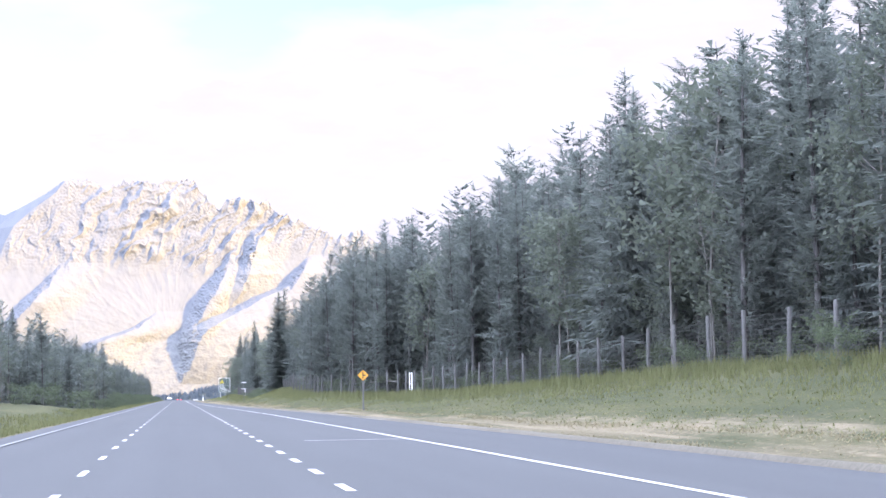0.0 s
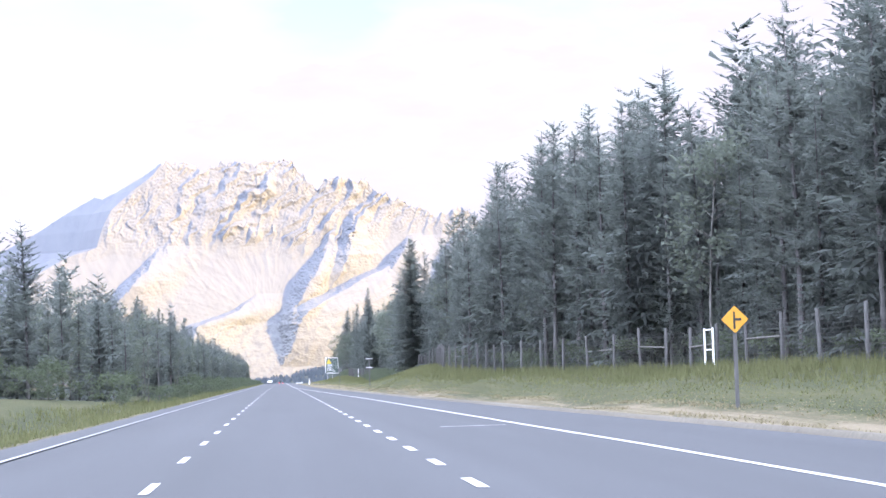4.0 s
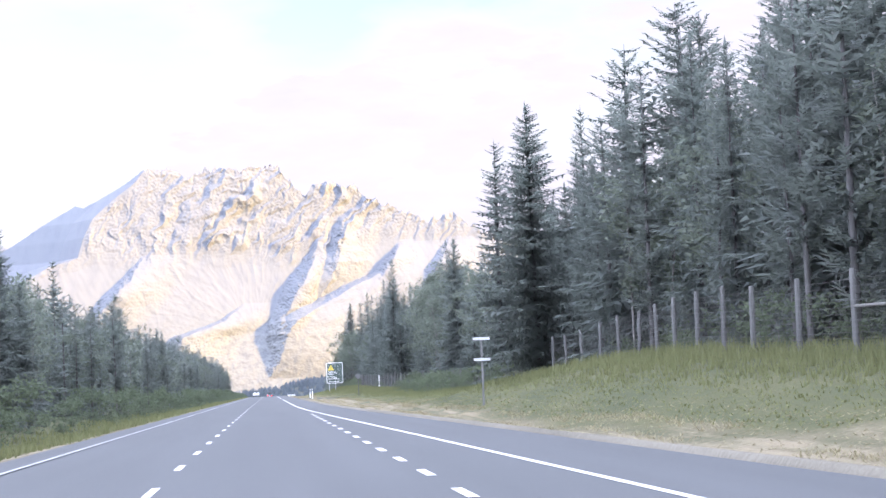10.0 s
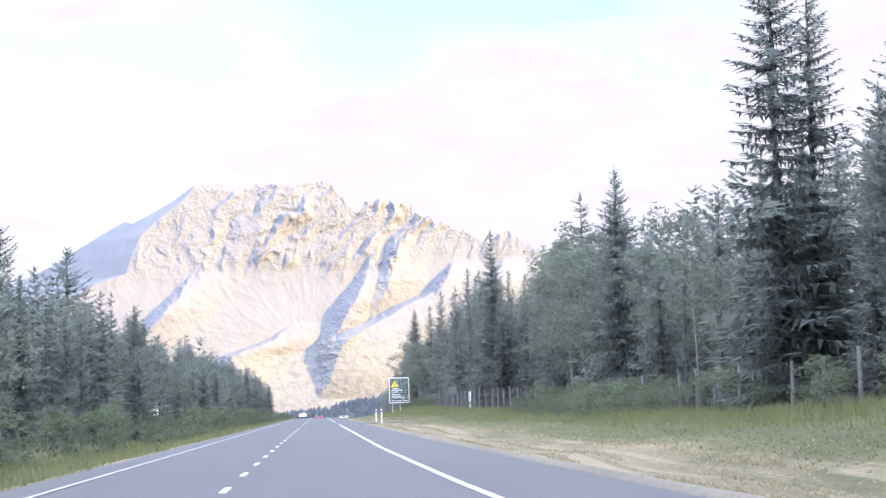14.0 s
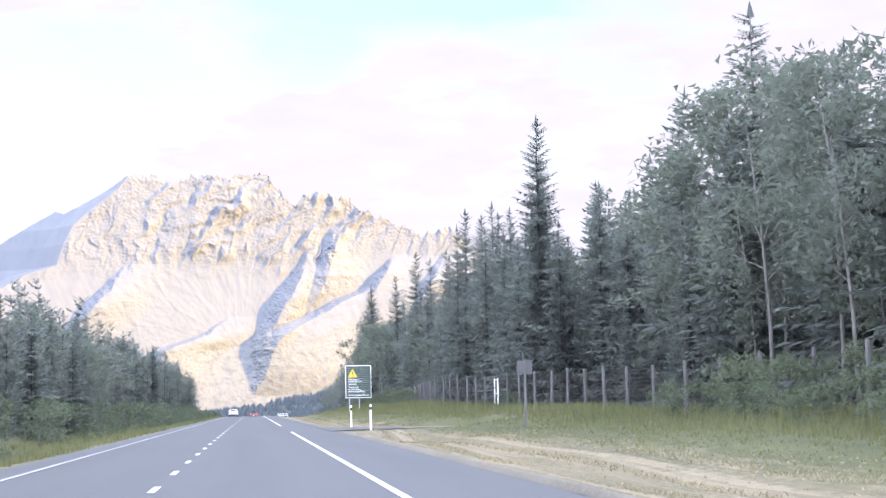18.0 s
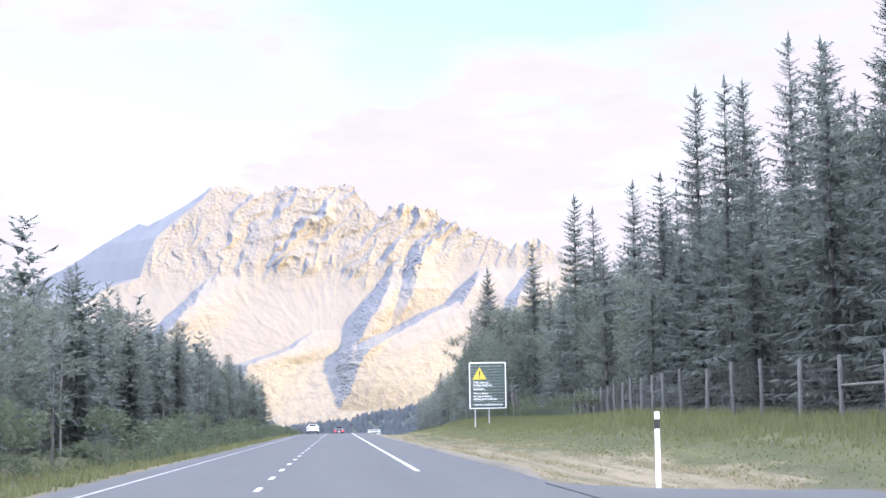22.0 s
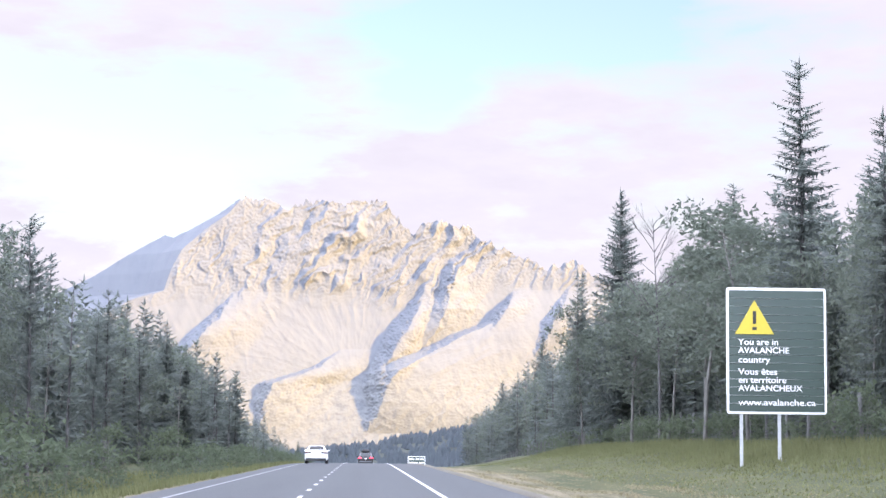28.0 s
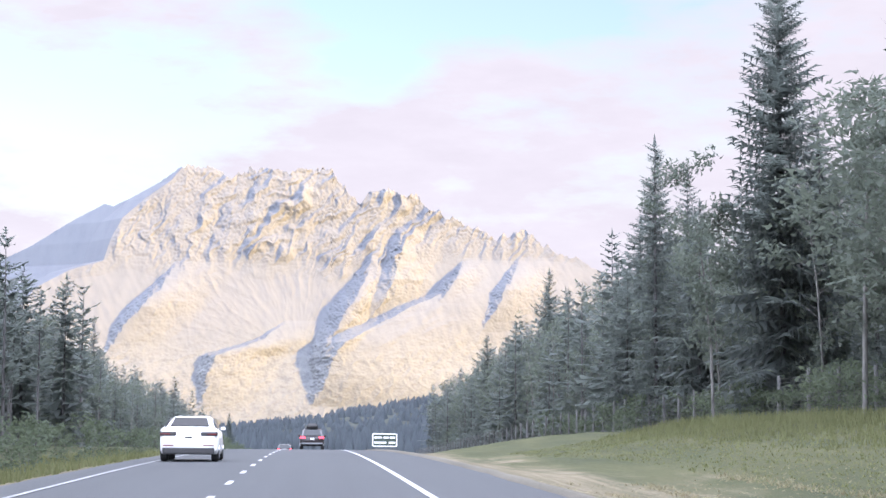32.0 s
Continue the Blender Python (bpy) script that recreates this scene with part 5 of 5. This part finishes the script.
def build_wheel(x, y, r, parent):
    out = 1 if x > 0 else -1
    bm = bmesh.new()
    bmesh.ops.create_cone(bm, cap_ends=True, segments=24, radius1=r, radius2=r, depth=0.23, matrix=Matrix.Translation((x, y, r)) @ Matrix.Rotation(radians(90), 4, "Y"))
    bmesh.ops.bevel(bm, geom=[e for e in bm.edges if e.is_boundary or len(e.link_faces) == 2 and e.calc_face_angle(0) > 1.0], offset=0.035, segments=2, affect="EDGES")
    wheel = part("wheel", bm, TYRE, parent, "black rubber tyre")
    bm = bmesh.new()
    bmesh.ops.create_cone(bm, cap_ends=True, segments=20, radius1=r * 0.66, radius2=r * 0.6, depth=0.04, matrix=Matrix.Translation((x + out * 0.115, y, r)) @ Matrix.Rotation(radians(90 * out), 4, "Y"))
    part("rim", bm, CHROME, wheel)


def build_sedan(x, y, paint, label, name="sedan_car"):
    """Tail towards -y, origin between the wheels' feet at the rear bumper."""
    car = thing(name, label, "car")
    L, W = 4.8, 0.91
    body = loft([(0.0, section(W - 0.12, 0.42, 0.86)), (0.1, section(W - 0.04, 0.3, 1.02)), (0.5, section(W, 0.24, 1.06)), (1.2, section(W, 0.22, 1.0)),
                 (3.2, section(W, 0.22, 0.98)), (4.2, section(W - 0.03, 0.24, 0.86)), (4.65, section(W - 0.12, 0.3, 0.72)), (L, section(W - 0.25, 0.36, 0.62))])
    shell = part("body", body, paint, car, smooth=True)
    top = loft([(0.42, cabin(W - 0.12, 1.0, W - 0.2, 1.04)), (1.3, cabin(W - 0.1, 0.98, W - 0.3, 1.36)), (2.0, cabin(W - 0.09, 0.97, W - 0.3, 1.43)), (2.8, cabin(W - 0.09, 0.96, W - 0.3, 1.4)),
                (3.75, cabin(W - 0.1, 0.92, W - 0.2, 0.96))])
    part("roof", top, paint, car, smooth=True)
    rear = bmesh.new()
    q = [rear.verts.new(v) for v in ((-0.6, 0.58, 1.09), (0.6, 0.58, 1.09), (0.5, 1.22, 1.345), (-0.5, 1.22, 1.345))]
    rear.faces.new(q)
    r = bmesh.ops.extrude_face_region(rear, geom=rear.faces[:])
    bmesh.ops.translate(rear, verts=[v for v in r["geom"] if isinstance(v, bmesh.types.BMVert)], vec=(0, -0.03, 0.035))
    part("rear_window", rear, GLASS, car, "dark tinted glass")
    for s in (-1, 1):
        side = bmesh.new()
        pts = [(s * (W - 0.085), 1.05, 1.03), (s * (W - 0.085), 3.1, 1.02), (s * (W - 0.23), 2.65, 1.36), (s * (W - 0.22), 1.35, 1.36)]
        q = [side.verts.new((px + s * 0.012, py, pz)) for px, py, pz in pts]
        side.faces.new(q)
        r = bmesh.ops.extrude_face_region(side, geom=side.faces[:])
        bmesh.ops.translate(side, verts=[v for v in r["geom"] if isinstance(v, bmesh.types.BMVert)], vec=(-s * 0.02, 0, 0))
        part("side_window", side, GLASS, car)
        lamp = part("tail_lamp", box(s * 0.72 - 0.15, -0.02, 0.85, s * 0.72 + 0.15, 0.2, 0.885, 0.015), LAMP_RED, car, "narrow dark red tail lamp")
        part("lamp_housing", box(s * 0.63 - 0.26, -0.014, 0.8, s * 0.63 + 0.26, 0.22, 0.94, 0.045), TRIM, lamp)
        mirror = part("door_mirror", box(s * 0.92 - 0.08, 3.0, 0.99, s * 0.92 + 0.08, 3.16, 1.1, 0.04), paint, car)
        part("reflector", box(s * 0.62 - 0.16, -0.015, 0.5, s * 0.62 + 0.16, 0.05, 0.53, 0.01), LAMP_RED, car)
        for wy in (0.95, 3.75):
            build_wheel(s * (W - 0.12), wy, 0.33, car)
    part("bumper_trim", box(-0.8, -0.02, 0.25, 0.8, 0.3, 0.45, 0.05), TRIM, car, "black lower bumper")
    plate = part("number_plate", box(-0.16, -0.025, 0.7, 0.16, 0.0, 0.83, 0.008), WHITE, car)
    part("plate_bar", box(-0.11, -0.03, 0.74, 0.11, -0.024, 0.79), TRIM, plate)
    car.matrix_basis = Matrix.Translation((x, y, road_z(y + 2.4))) @ Matrix.Rotation(math.atan((road_z(y + 4) - road_z(y + 1)) / 3), 4, "X")
    return car


def build_suv(x, y, paint, label, roof_box, name="suv_car"):
    car = thing(name, label, "car")
    L, W = 4.7, 0.95
    body = loft([(0.0, section(W - 0.1, 0.5, 1.0)), (0.12, section(W - 0.03, 0.42, 1.12)), (0.6, section(W, 0.36, 1.16)), (2.0, section(W, 0.34, 1.12)),
                 (3.3, section(W, 0.34, 1.1)), (4.3, section(W - 0.05, 0.36, 1.0)), (L, section(W - 0.2, 0.42, 0.85))])
    part("body", body, paint, car, smooth=True)
    top = loft([(0.14, cabin(W - 0.08, 1.1, W - 0.14, 1.14)), (0.5, cabin(W - 0.08, 1.12, W - 0.2, 1.64)), (1.4, cabin(W - 0.08, 1.12, W - 0.2, 1.72)), (2.6, cabin(W - 0.08, 1.1, W - 0.22, 1.68)),
                (3.5, cabin(W - 0.1, 1.08, W - 0.16, 1.12))])
    part("roof", top, CAR_GREY, car, "dark silver roof and rear pillars", smooth=True)
    rear = bmesh.new()
    q = [rear.verts.new(v) for v in ((-0.72, 0.12, 1.16), (0.72, 0.12, 1.16), (0.6, 0.42, 1.58), (-0.6, 0.42, 1.58))]
    rear.faces.new(q)
    r = bmesh.ops.extrude_face_region(rear, geom=rear.faces[:])
    bmesh.ops.translate(rear, verts=[v for v in r["geom"] if isinstance(v, bmesh.types.BMVert)], vec=(0, -0.03, 0.02))
    part("rear_window", rear, GLASS, car, "dark tinted glass")
    for s in (-1, 1):
        part("tail_lamp", box(s * 0.74 - 0.2, -0.03, 0.93, s * 0.74 + 0.2, 0.25, 1.09, 0.04), RED, car, "glowing red tail lamp")
        part("door_mirror", box(s * 1.03 - 0.1, 3.0, 1.1, s * 1.03 + 0.1, 3.2, 1.28, 0.04), paint, car)
        part("roof_rail", box(s * 0.66 - 0.02, 0.8, 1.72, s * 0.66 + 0.02, 2.6, 1.77, 0.01), TRIM, car)
        for wy in (0.85, 3.75):
            build_wheel(s * (W - 0.12), wy, 0.38, car)
    part("bumper", box(-0.85, -0.05, 0.46, 0.85, 0.3, 0.62, 0.05), CAR_GREY, car, "silver bumper strip")
    plate = part("number_plate", box(-0.16, -0.03, 0.84, 0.16, 0.0, 0.97, 0.008), WHITE, car)
    part("plate_bar", box(-0.11, -0.036, 0.88, 0.11, -0.03, 0.93), TRIM, plate)
    if roof_box:
        cargo = part("roof_box", loft([(0.5, cabin(0.36, 1.79, 0.25, 2.0)), (0.6, cabin(0.46, 1.78, 0.36, 2.14)), (1.7, cabin(0.47, 1.78, 0.37, 2.15)), (2.3, cabin(0.36, 1.8, 0.2, 1.95))]), TRIM, car, "black roof cargo box", True)
        for by in (0.9, 1.9):
            part("crossbar", box(-0.62, by, 1.74, 0.62, by + 0.06, 1.79, 0.01), TRIM, car)
    car.matrix_basis = Matrix.Translation((x, y, road_z(y + 2.4))) @ Matrix.Rotation(math.atan((road_z(y + 4) - road_z(y + 1)) / 3), 4, "X")
    return car


build_sedan(-3.7, 772.0, CAR_WHITE, "white four-door sedan with slim red tail lamps on the highway")
build_suv(0.3, 862.0, CAR_DARK, "dark sport utility car with black roof cargo box on highway", True)
build_suv(-3.0, 952.0, CAR_DARK, "dark sport utility car further down the highway", False)
